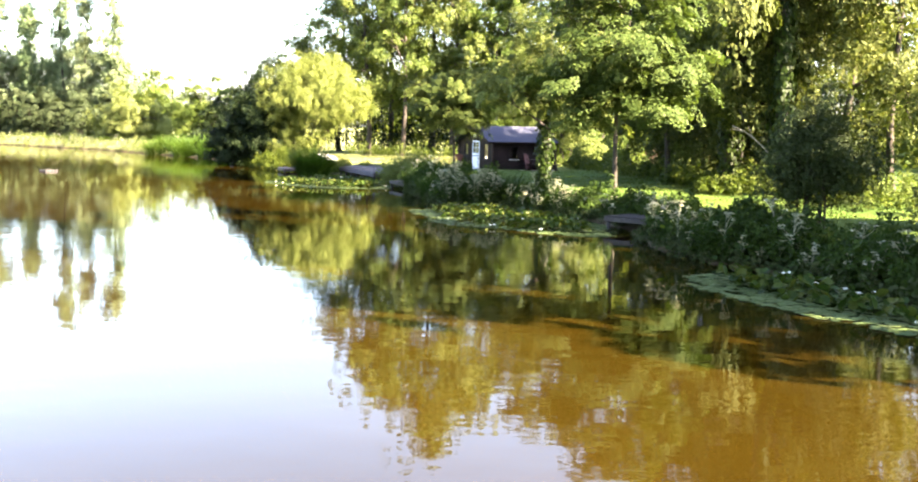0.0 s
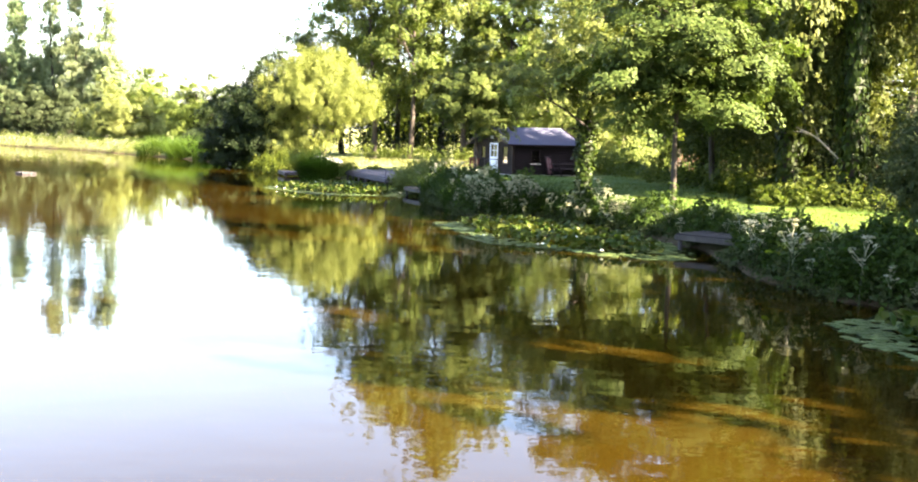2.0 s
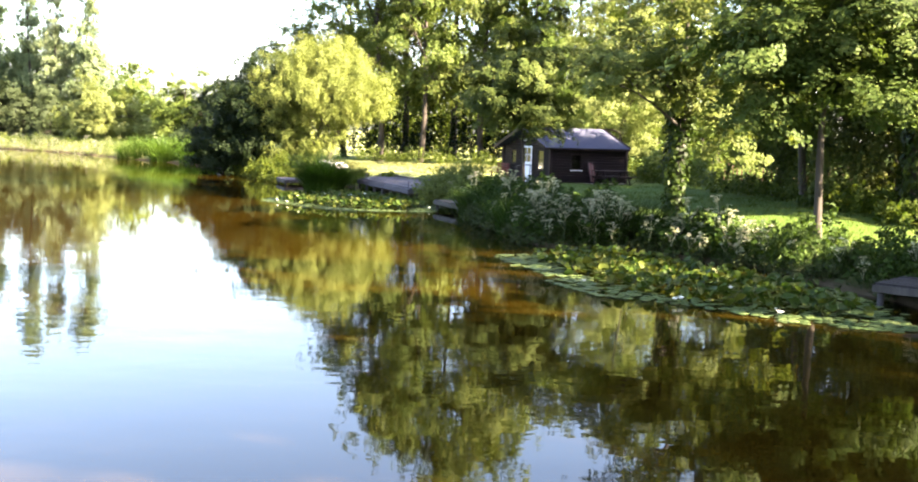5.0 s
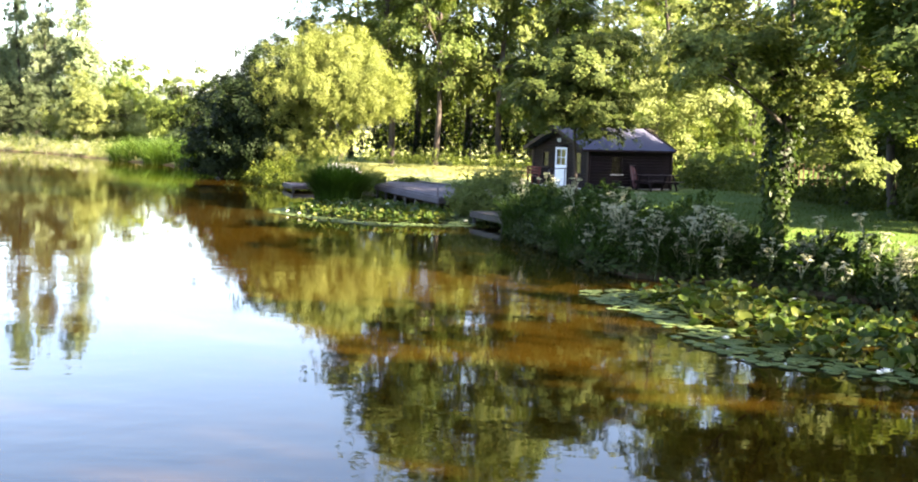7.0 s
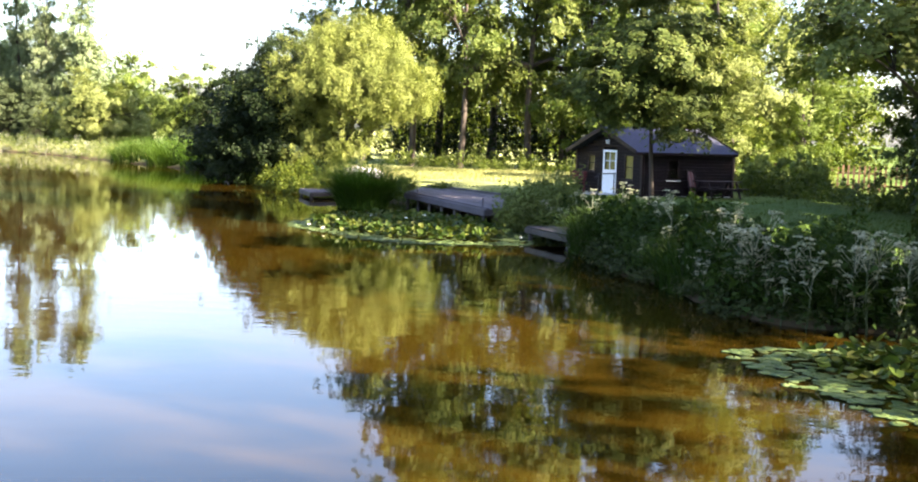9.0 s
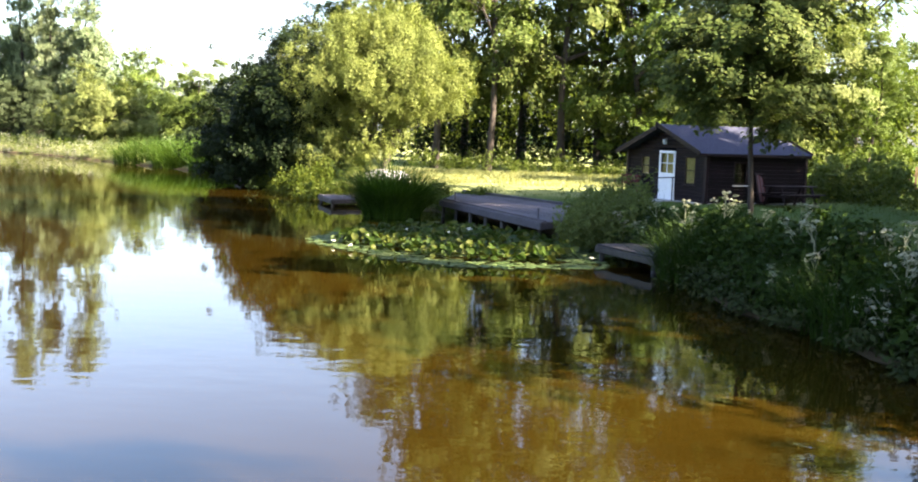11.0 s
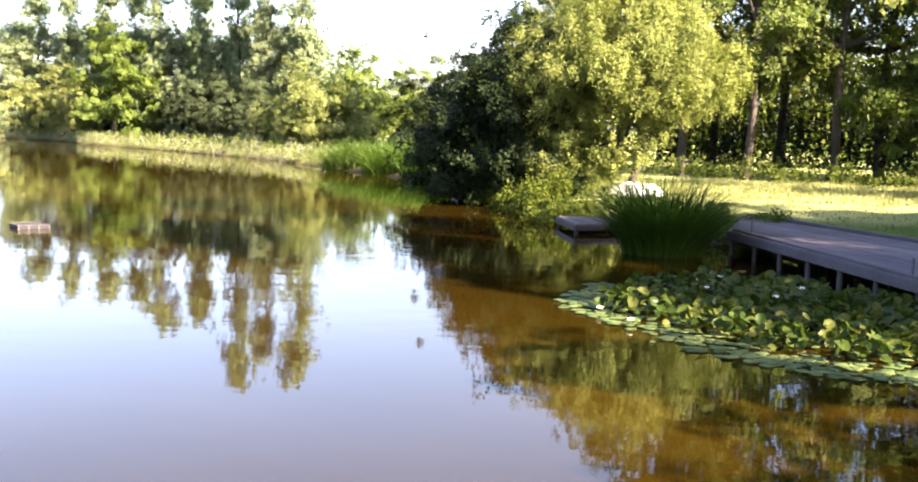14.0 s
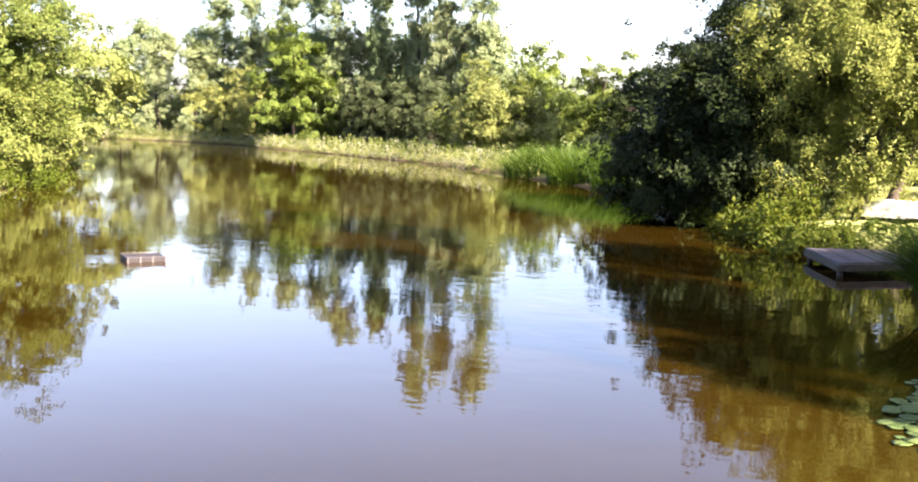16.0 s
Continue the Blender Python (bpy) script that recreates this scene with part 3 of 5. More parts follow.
cabin()
wall_lamp = thing("wall_lamp", HUT @ pose(-0.05, 2.3, 2.62), "small cream wall lamp over the cabin door", "lamp")
box("back_plate", (0.02, 0.12, 0.2), (0, 0, 0), M_HULL, wall_lamp, "", None, 0.004)
bm = bmesh.new()
bmesh.ops.create_cone(bm, cap_ends=True, segments=12, radius1=0.05, radius2=0.075, depth=0.16, matrix=Matrix.Translation((-0.08, 0, 0)))
part("shade", bm, M_HULL, wall_lamp, "cream glass shade")
step = box("doorstep", (0.9, 1.7, 0.2), (-0.5, 2.2, 0.32), M_STONE, None, "", HUT, 0.02)
tagged(step, "grey concrete doorstep slab before the cabin", "step")
path_slab = box("paving_slab", (1.0, 3.4, 0.14), (-0.6, 0.4, 0.3), M_STONE, None, "", HUT, 0.02)
tagged(path_slab, "pale concrete paving along the cabin front", "paving")


def handrail():
    e = thing("handrail", HUT @ pose(-0.9, 1.75, 0.42), "dark metal handrail beside the door step", "handrail")
    for x in (0.0, 0.8):
        V, F = tube_np([(x, 0, -0.1), (x, 0, 0.85)], [0.02, 0.02], 8)
        from_np("post", V, F, M_METAL, e)
    V, F = tube_np([(-0.15, 0, 0.7), (0, 0, 0.85), (0.8, 0, 0.88), (0.95, 0, 0.86)], [0.022] * 4, 8)
    from_np("rail", V, F, M_METAL, e)


handrail()


def bench(m, mat, label, length=1.5):
    e = thing("bench", m, label, "bench")
    for i in range(4):
        box("slat", (length, 0.09, 0.03), (0, -0.17 + 0.115 * i, 0.44), mat, e, "", None, 0.006)
    for i in range(3):
        box("back_slat", (length, 0.03, 0.1), (0, 0.25 + 0.02 * i, 0.58 + 0.14 * i), mat, e, "", None, 0.006)
    for x in (-length / 2 + 0.1, length / 2 - 0.1):
        box("leg", (0.07, 0.07, 0.44), (x, -0.18, 0.21), mat, e, "", None, 0.006)
        box("leg", (0.07, 0.07, 0.92), (x, 0.22, 0.45), mat, e, "", None, 0.006)
        box("armrest", (0.08, 0.5, 0.035), (x, 0.0, 0.64), mat, e, "", None, 0.006)
    return e


bench(HUT @ pose(-0.65, 3.95, 0.4, 0, 0, -90), M_RED, "dark red painted slatted bench beside the cabin door", 1.2)


def picnic_table():
    e = thing("picnic_table", HUT @ pose(3.3, -0.8, 0.4), "dark brown timber picnic table beside the cabin wall", "table")
    for i in range(5):
        box("plank", (2.1, 0.125, 0.035), (0, -0.27 + 0.135 * i, 0.72), M_TRIM, e, "", None, 0.006)
    for y in (-0.68, 0.62):
        for i in range(2):
            box("seat_plank", (2.1, 0.12, 0.035), (0, y + 0.13 * i - 0.03, 0.44), M_TRIM, e, "", None, 0.006)
    for x in (-0.75, 0.75):
        box("crossbar", (0.05, 1.45, 0.09), (x, 0, 0.37), M_TRIM, e)
        for s in (-1, 1):
            m = Matrix.Translation((x + 0.05, s * 0.4, 0.34)) @ pose(0, 0, 0, s * 24, 0, 0)
            box("leg", (0.045, 0.09, 0.82), (0, 0, 0), M_TRIM, e, "", m)


picnic_table()


def deck_chair():
    e = thing("deck_chair", HUT @ pose(2.55, -0.3, 0.43, -14, 0, 12), "folded red and faded pink deck chair against the cabin wall", "deck chair")
    for x in (-0.25, 0.25):
        box("frame_bar", (0.04, 0.03, 1.2), (x, 0, 0.6), M_TRIM, e)
        m = Matrix.Translation((x * 0.85, 0.06, 0.55)) @ pose(0, 0, 0, 6, 0, 0)
        box("frame_bar", (0.04, 0.03, 1.05), (0, 0, 0), M_TRIM, e, "", m)
    for z in (0.05, 1.15):
        box("crossbar", (0.54, 0.03, 0.04), (0, 0, z), M_TRIM, e)
    for i, mt in enumerate((M_RED, M_CANVAS, M_RED, M_CANVAS, M_RED)):
        box("canvas_stripe", (0.092, 0.012, 1.0), (-0.188 + 0.094 * i, 0.03, 0.6), mt, e)


deck_chair()

# ---- timber deck, jetties, boat, raft, fence ----
def board_row(parent, a, b, c, d, count, z, thick, mat, gap=0.012, name="plank"):
    """Planks between edges a-b and d-c (plan corners), side by side from a-b towards d-c."""
    a, b, c, d = (Vector((*p, 0)) for p in (a, b, c, d))
    for i in range(count):
        f0, f1 = i / count, (i + 1) / count
        p, q = a.lerp(d, f0), b.lerp(c, f0)
        r, s = b.lerp(c, f1), a.lerp(d, f1)
        w = (p - s).length
        g = gap / max(w, 0.05) / 2
        quad = [p.lerp(s, g), q.lerp(r, g), q.lerp(r, 1 - g), p.lerp(s, 1 - g)]
        dz = random.uniform(-0.006, 0.006)
        ends = random.uniform(0, 0.03)
        u = (quad[1] - quad[0]).normalized()
        quad[0] += u * ends
        quad[3] += u * ends
        bm = bmesh.new()
        lo = [bm.verts.new((v.x, v.y, z - thick + dz)) for v in quad]
        hi = [bm.verts.new((v.x, v.y, z + dz + random.uniform(-0.003, 0.003))) for v in quad]
        bm.faces.new(hi)
        bm.faces.new(lo[::-1])
        for k in range(4):
            bm.faces.new((lo[k], lo[(k + 1) % 4], hi[(k + 1) % 4], hi[k]))
        bmesh.ops.recalc_face_normals(bm, faces=bm.faces)
        part(name, bm, mat, parent)


def beam(name, p, q, w, h, mat, parent, label=""):
    p, q = Vector(p), Vector(q)
    m = Matrix.Translation((p + q) / 2) @ (q - p).to_track_quat("X", "Z").to_matrix().to_4x4()
    return box(name, ((q - p).length, w, h), (0, 0, 0), mat, parent, label, m, min(w, h) * 0.08)


def post(parent, x, y, top, r=0.055, bottom=-0.7, mat=None):
    V, F = tube_np([(x, y, bottom), (x, y, top - 0.01), (x, y, top)], [r, r, r * 0.7], 9)
    return from_np("post", V, F, mat or M_POST, parent)


def deck():
    e = thing("timber_deck", pose(0, 0, 0), "weathered grey timber fishing deck on posts over the water", "deck")
    A, B, C, D = (-7.25, 65.5), (-4.55, 57.7), (-1.7, 62.2), (-6.6, 70.6)
    z = 0.56
    board_row(e, A, B, C, D, 26, z, 0.035, M_DECK)
    beam("edge_beam", (*A, z - 0.1), (*B, z - 0.1), 0.05, 0.16, M_DECK, e, "grey front edge board")
    beam("edge_beam", (*B, z - 0.1), (*C, z - 0.1), 0.05, 0.16, M_DECK, e)
    beam("edge_beam", (*A, z - 0.1), (*D, z - 0.1), 0.05, 0.16, M_DECK, e)
    beam("kerb_rail", (A[0] + 0.12, A[1] + 0.05, z + 0.03), (B[0] + 0.12, B[1] + 0.05, z + 0.03), 0.05, 0.05, M_DECK, e, "pale low kerb rail")
    beam("kerb_rail", (D[0] + 0.05, D[1] - 0.1, z + 0.05), (C[0] - 0.1, C[1], z + 0.05), 0.07, 0.07, M_DECK, e, "pale low kerb rail")
    for i in range(7):
        f = 0.02 + 0.96 * i / 6
        x, y = A[0] + (B[0] - A[0]) * f + 0.06, A[1] + (B[1] - A[1]) * f + 0.1
        post(e, x, y, z - 0.03)
        post(e, x + 1.1, y + 1.1, z - 0.04)
    for f in (0.12, 0.93):
        x, y = A[0] + (B[0] - A[0]) * f + 0.16, A[1] + (B[1] - A[1]) * f + 0.1
        post(e, x, y, z + 0.32, 0.022, z - 0.05, M_DECK)


deck()


JETTIES = []


def jetty(corners, z, label, planks=8, posts=((0.05, 0.05), (0.95, 0.05), (0.05, 0.9), (0.95, 0.9)), top=None):
    e = thing("fishing_jetty", pose(0, 0, 0), label, "jetty")
    A, B, C, D = corners
    JETTIES.append(corners)
    board_row(e, A, B, C, D, planks, z, 0.04, top or M_DECK)
    for p, q in ((A, B), (B, C), (A, D)):
        beam("edge_beam", (*p, z - 0.11), (*q, z - 0.11), 0.05, 0.13, M_POST, e)
    a, b, c, d = (Vector(p) for p in corners)
    for u, v in posts:
        p = a.lerp(b, u).lerp(d.lerp(c, u), v)
        post(e, p.x, p.y, z - 0.04, 0.06)
    return e


jetty([(4.6, 33.75), (6.1, 32.3), (7.3, 33.6), (5.8, 35.0)], 0.45, "small weathered timber fishing jetty among flowering herbs", 9, top=M_JETTY)
jetty([(-3.5, 54.9), (-2.6, 52.6), (-0.9, 53.4), (-1.7, 55.6)], 0.36, "low dark timber fishing jetty overgrown by herbs", 8, top=M_JETTY)
jetty([(-11.9, 71.0), (-11.1, 68.5), (-9.7, 69.6), (-10.2, 71.6)], 0.28, "small grey timber jetty beside tall reeds", 9)
jetty([(-17.6, 83.2), (-16.9, 81.2), (-14.9, 82.0), (-15.6, 84.0)], 0.3, "low dark jetty under overhanging trees", 7, top=M_JETTY)


def boat():
    """A small upturned dinghy: ribbed hull shell with a keel and a rubbing strake."""
    e = thing("rowing_boat", pose(-9.75, 78.6, 0.45, 0, 4, 68), "upturned white dinghy lying on the grass", "boat")
    n, s, L = 15, 10, 3.0
    V = []
    for i in range(n):
        f = i / (n - 1)
        w = 0.62 * (1 - max(0, f - 0.45) ** 2 * 2.9) ** 0.5 if f < 1 else 0.05
        h = 0.46 - 0.05 * f
        for j in range(s + 1):
            a = math.pi * j / s
            V.append((L * (f - 0.5), w * math.cos(a), h * math.sin(a) ** 0.6 + 0.02))
    F = [(i * (s + 1) + j, i * (s + 1) + j + 1, (i + 1) * (s + 1) + j + 1, (i + 1) * (s + 1) + j) for i in range(n - 1) for j in range(s)]
    from_np("hull", np.array(V), np.array(F), M_HULL, e, "white painted hull", True)
    bm = bmesh.new()
    bm.faces.new([bm.verts.new(V[j]) for j in range(s + 1)])
    part("transom", bm, M_HULL, e)
    box("keel", (2.7, 0.05, 0.06), (-0.1, 0, 0.49), M_HULL, e, "", None, 0.01)
    for sg in (-1, 1):
        pts = [(L * (i / 14 - 0.5), sg * (0.62 * (1 - max(0, i / 14 - 0.45) ** 2 * 2.9) ** 0.5 + 0.02 if i < 14 else 0.06), 0.05) for i in range(15)]
        Vv, Ff = tube_np(pts, [0.028] * 15, 6)
        from_np("rubbing_strake", Vv, Ff, M_POST, e, "dark rubbing strake")


boat()


def raft():
    """A small moored box-like raft: boarded sides, pale corner stakes, wire rails."""
    e = thing("floating_raft", pose(-24.2, 63.7, 0.0, 0, 0, 48) @ Matrix.Diagonal((0.55, 0.75, 0.42, 1)), "small moored grey-brown raft with boarded sides on the pond", "raft")
    box("platform", (1.3, 1.0, 0.05), (0, 0, 0.17), M_WET, e, "dark wet boarding", None, 0.01)
    for x in (-0.5, 0.5):
        V, F = tube_np([(x, -0.5, 0.0), (x, 0.5, 0.0)], [0.08, 0.08], 10)
        from_np("float", V, F, M_WET, e, "dark float")
    for x in (-0.66, -0.22, 0.22, 0.66):
        for y in (-0.53, 0.53):
            box("stake", (0.05, 0.03, 0.30), (x, y, 0.14), M_MESH, e, "pale stake")
    for y in (-0.51, 0.51):
        box("side_board", (1.32, 0.02, 0.2), (0, y, 0.11), M_JETTY, e)
        box("rail", (1.36, 0.02, 0.02), (0, y, 0.26), M_MESH, e)
    for x in (-0.66, 0.66):
        box("side_board", (0.02, 1.0, 0.2), (x, 0, 0.11), M_JETTY, e)
        box("rail", (0.02, 1.04, 0.02), (x, 0, 0.26), M_MESH, e)


raft()


def fence():
    e = thing("paling_fence", pose(0, 0, 0), "brown timber paling fence behind bushes", "fence")
    a, b = Vector((11.5, 83.0, 0.3)), Vector((27.0, 78.0, 0.3))
    n = 64
    d = (b - a).normalized()
    ang = math.degrees(math.atan2(d.y, d.x))
    for i in range(n):
        p = a.lerp(b, i / (n - 1))
        h = 1.35 + random.uniform(-0.06, 0.06)
        m = Matrix.Translation((p.x, p.y, gz(p.x, p.y) - 0.05)) @ pose(0, 0, 0, 0, random.uniform(-2, 2), ang)
        box("pale", (0.1, 0.02, h), (0, 0, h / 2), M_FENCE, e, "", m)
    for z in (0.45, 1.05):
        beam("rail", (a.x, a.y + 0.04, a.z + z), (b.x, b.y + 0.04, b.z + z), 0.04, 0.08, M_FENCE, e)


fence()

# ---- trees ----
# the big golden willow on the bank
tree("willow_tree", "rounded golden-green willow leaning over the bank", "tree", (-10.7, 77.8, gz(-10.7, 77.8)), 8.3,
     bumps([(0.3, 0.2, 5.0, 3.1, 3.0, 2.7), (2.1, -0.2, 4.5, 2.1, 2.3, 1.6), (-1.9, 0.2, 4.6, 2.2, 2.5, 2.4), (-1.9, 0.3, 2.4, 1.8, 1.6, 1.9), (0.4, 0.6, 6.3, 2.2, 2.2, 1.3), (-1.5, -0.2, 1.0, 1.6, 1.2, 1.0), (0.1, -0.9, 1.2, 1.0, 0.9, 1.0)], 22, 12, 0.28),
     M_WILLOW, M_PALEBARK, 0.17, 4300, 46, 0.102, 0.21, 20, (2.3, 0.2), 0.2, 0.8, 0.35, 0.08, 11, "", 0.8, 2, 0.36, 3, 3)
# dark alders beside it, overhanging the water; crown shade deepens their leaf colour
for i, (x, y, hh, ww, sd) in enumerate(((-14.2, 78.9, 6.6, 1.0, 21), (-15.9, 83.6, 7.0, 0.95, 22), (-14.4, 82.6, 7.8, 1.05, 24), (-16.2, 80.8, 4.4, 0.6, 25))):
    tree("alder_tree", "dense dark green alder overhanging the water, shade put into its leaf colour", "tree", (x, y, gz(x, y)), hh,
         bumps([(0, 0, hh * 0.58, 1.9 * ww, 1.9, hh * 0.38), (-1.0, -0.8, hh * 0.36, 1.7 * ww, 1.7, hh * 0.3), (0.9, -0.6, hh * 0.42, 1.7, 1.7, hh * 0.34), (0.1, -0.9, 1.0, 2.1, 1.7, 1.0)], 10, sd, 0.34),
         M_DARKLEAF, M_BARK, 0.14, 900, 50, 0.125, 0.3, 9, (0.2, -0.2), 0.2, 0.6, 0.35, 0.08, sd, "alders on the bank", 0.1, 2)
# maples on the bank, their boughs in level tiers
tree("maple_tree", "green field maple with a thin pale trunk on the lawn", "tree", (5.85, 40.4, gz(5.85, 40.4)), 10.5,
     [(0, 0, 6.6, 2.7, 2.7, 3.0), (-1.5, -0.4, 4.7, 1.8, 1.8, 1.2), (1.5, 0.3, 4.9, 1.9, 1.9, 1.3), (0.2, 0, 9.2, 1.7, 1.7, 1.4), (0.9, -0.5, 3.6, 1.8, 1.5, 0.7), (-1.6, 0.6, 3.2, 1.3, 1.3, 0.7)],
     M_ACER, M_PALEBARK, 0.105, 1600, 56, 0.104, 0.3, 16, (0.35, 0.1), 0.3, 0.12, 0.25, 0.12, 31, "maples", 0.0, 1, 0.7)
tree("maple_tree", "young green maple standing before the cabin", "tree", (-0.42, 54.4, gz(-0.42, 54.4)), 6.4,
     [(0, 0, 4.4, 1.8, 1.8, 1.5), (-0.9, 0.2, 3.4, 1.3, 1.3, 0.7), (0.9, -0.2, 3.5, 1.3, 1.3, 0.8), (0.1, 0, 5.7, 1.0, 1.0, 0.8), (0.6, -0.6, 2.7, 0.9, 0.9, 0.35)],
     M_ACER, M_PALEBARK, 0.085, 850, 62, 0.085, 0.25, 14, (0.1, 0.0), 0.3, 0.12, 0.2, 0.15, 32, "maples", 0.0, 1, 0.7)
ivy_tree = tree("ivy_clad_tree", "green maple with an ivy-clad trunk on the bank", "tree", (3.65, 46.5, gz(3.65, 46.5)), 10.2,
                [(0.2, 0, 6.4, 2.5, 2.5, 2.8), (-1.4, -0.6, 4.4, 1.7, 1.7, 1.1), (1.6, 0.4, 4.4, 2.0, 2.0, 1.4), (0.3, 0.2, 8.9, 1.6, 1.6, 1.4), (1.8, 0.8, 2.6, 1.4, 1.3, 0.9), (-0.2, -0.7, 5.2, 1.6, 1.4, 0.8)],
                M_ASH, M_PALEBARK, 0.12, 950, 60, 0.098, 0.27, 15, (0.2, 0.2), 0.3, 0.12, 0.25, 0.2, 33, "maples", 0.0, 1, 0.7)
IV = 2600
hz = rng.uniform(0.05, 4.2, IV)
ha = rng.uniform(0, 2 * np.pi, IV)
hr = (0.14 + 0.26 * rng.random(IV) ** 0.7) * (0.62 + 0.5 * np.sin(np.clip(hz / 4.2, 0, 1) * 2.6) + 0.16 * np.sin(hz * 5.0 + 2 * ha))
IC = np.stack([hr * np.cos(ha) + hz * 0.02, hr * np.sin(ha) + hz * 0.02, hz], 1)
V, F = leaf_cards(IC, np.stack([np.cos(ha), np.sin(ha), 0.4 + 0 * ha], 1) + rng.normal(size=(IV, 3)) * 0.35, 0.12, 0.8)
from_np("ivy", V, F, M_IVY, ivy_tree, "glossy ivy on the trunk")


# woodland: kinds of tree, repeated with turn and size
def wood_kind(sd, mat, label, low, high, wide, clusters, per, leaf, spread, bark, limbs=9, trunk_r=0.22, name="woodland_tree"):
    r = np.random.default_rng(sd)
    lob = []
    for q in range(17):
        a = 2.4 * q + r.normal() * 0.4
        f = (q + 0.5) / 17
        rr = wide * (0.95 if f < 0.55 else 2.1 * (1 - f)) * r.uniform(0.5, 1.0)
        lob.append((rr * math.cos(a), rr * math.sin(a), low + (high - low) * f, r.uniform(1.2, 2.0), r.uniform(1.2, 2.0), r.uniform(0.7, 1.2)))
    return tree(name, label, "tree", (0, 0, 0), high + 1.2, lob, mat, bark, trunk_r, clusters, per, leaf, spread, limbs, (0.3, 0.2), 0.3, 0.35, 0.25, 0.1, sd, "woodland")


WOOD = {
    "ash": wood_kind(41, M_ASH, "broad-leaved woodland tree in full leaf", 2.2, 14.0, 3.0, 740, 36, 0.182, 0.4, M_PALEBARK, 12),
    "bare": wood_kind(42, M_ASH, "tall woodland tree with a bare pale lower trunk", 4.5, 14.5, 2.5, 640, 36, 0.182, 0.38, M_PALEBARK, 14),
    "lime": wood_kind(43, M_LIME, "light green woodland tree in evening sun", 1.6, 14.0, 3.0, 720, 36, 0.182, 0.4, M_PALEBARK),
    "oak": wood_kind(45, M_OAK, "deep green tree added out of view to shade the water", 0.3, 14.0, 3.1, 330, 36, 0.34, 0.55, M_BARK),
    "edge": wood_kind(46, M_EDGE, "leafy tree with a dark ivied trunk at the wood's edge", 3.0, 15.5, 3.1, 1050, 36, 0.155, 0.36, M_BARK, 14, 0.3),
    "edge_low": wood_kind(47, M_EDGE, "leafy hedge tree branching from the ground", 0.5, 13.0, 2.9, 1000, 36, 0.155, 0.36, M_PALEBARK, 14, 0.17),
    "dark": wood_kind(48, M_FARDARK, "grey-green tree under the far poplars, shade put into its leaf colour", 0.8, 8.0, 2.0, 400, 42, 0.19, 0.4, M_BARK, 4, 0.16),
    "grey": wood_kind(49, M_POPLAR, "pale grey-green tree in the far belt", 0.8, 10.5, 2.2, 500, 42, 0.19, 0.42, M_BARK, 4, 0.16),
}
# ivy sheath on the trunk of the edge tree
ir = np.random.default_rng(460)
hz, ha = ir.uniform(0.0, 7.5, 3600), ir.uniform(0, 2 * np.pi, 3600)
hr = (0.3 + 0.32 * ir.random(3600)) * (1.1 - hz / 14) + 0.1 * np.sin(hz * 2.2 + 3 * ha)
V, F = leaf_cards(np.stack([hr * np.cos(ha) + hz * 0.02, hr * np.sin(ha) + hz * 0.014, hz], 1), np.stack([np.cos(ha), np.sin(ha), 0.3 + 0 * ha], 1) + ir.normal(size=(3600, 3)) * 0.35, 0.15, 0.8, r=ir)
from_np("ivy", V, F, M_IVY, WOOD["edge"], "dark ivy sheath on the trunk")
standing_already = set()


def wood(kind, x, y, turn=0.0, s=1.0, sz=None):
    m = standing(None, x, y, gz(x, y), turn, s, sz)
    if kind not in standing_already:
        standing_already.add(kind)
        WOOD[kind].matrix_basis = m
        return WOOD[kind]
    return copy_thing(WOOD[kind], m)


r = np.random.default_rng(5)
# behind the lawn and the cabin
for x, y, kd, s, tall in ((-12.2, 110, "ash", 1.15, 1.1), (-8.6, 101, "ash", 1.05, 1.15), (-6.8, 105, "ash", 1.15, 1.2), (-5.2, 97.5, "bare", 1.05, 1.3), (-2.8, 106.5, "ash", 1.2, 1.3), (-0.5, 98.5, "ash", 1.0, 1.3),
                          (2.2, 102, "ash", 1.1, 1.2), (3.8, 96.5, "lime", 1.1, 1.0), (6.5, 100, "ash", 1.1, 1.0), (9.8, 95, "lime", 1.1, 1.0), (13.0, 98, "ash", 1.2, 1.0), (18.0, 100, "ash", 1.1, 1.0), (13.0, 83.5, "lime", 0.5, 1.0)):
    wood(kd, x, y, r.uniform(0, 360), s * r.uniform(0.95, 1.05), s * tall * r.uniform(0.97, 1.05))
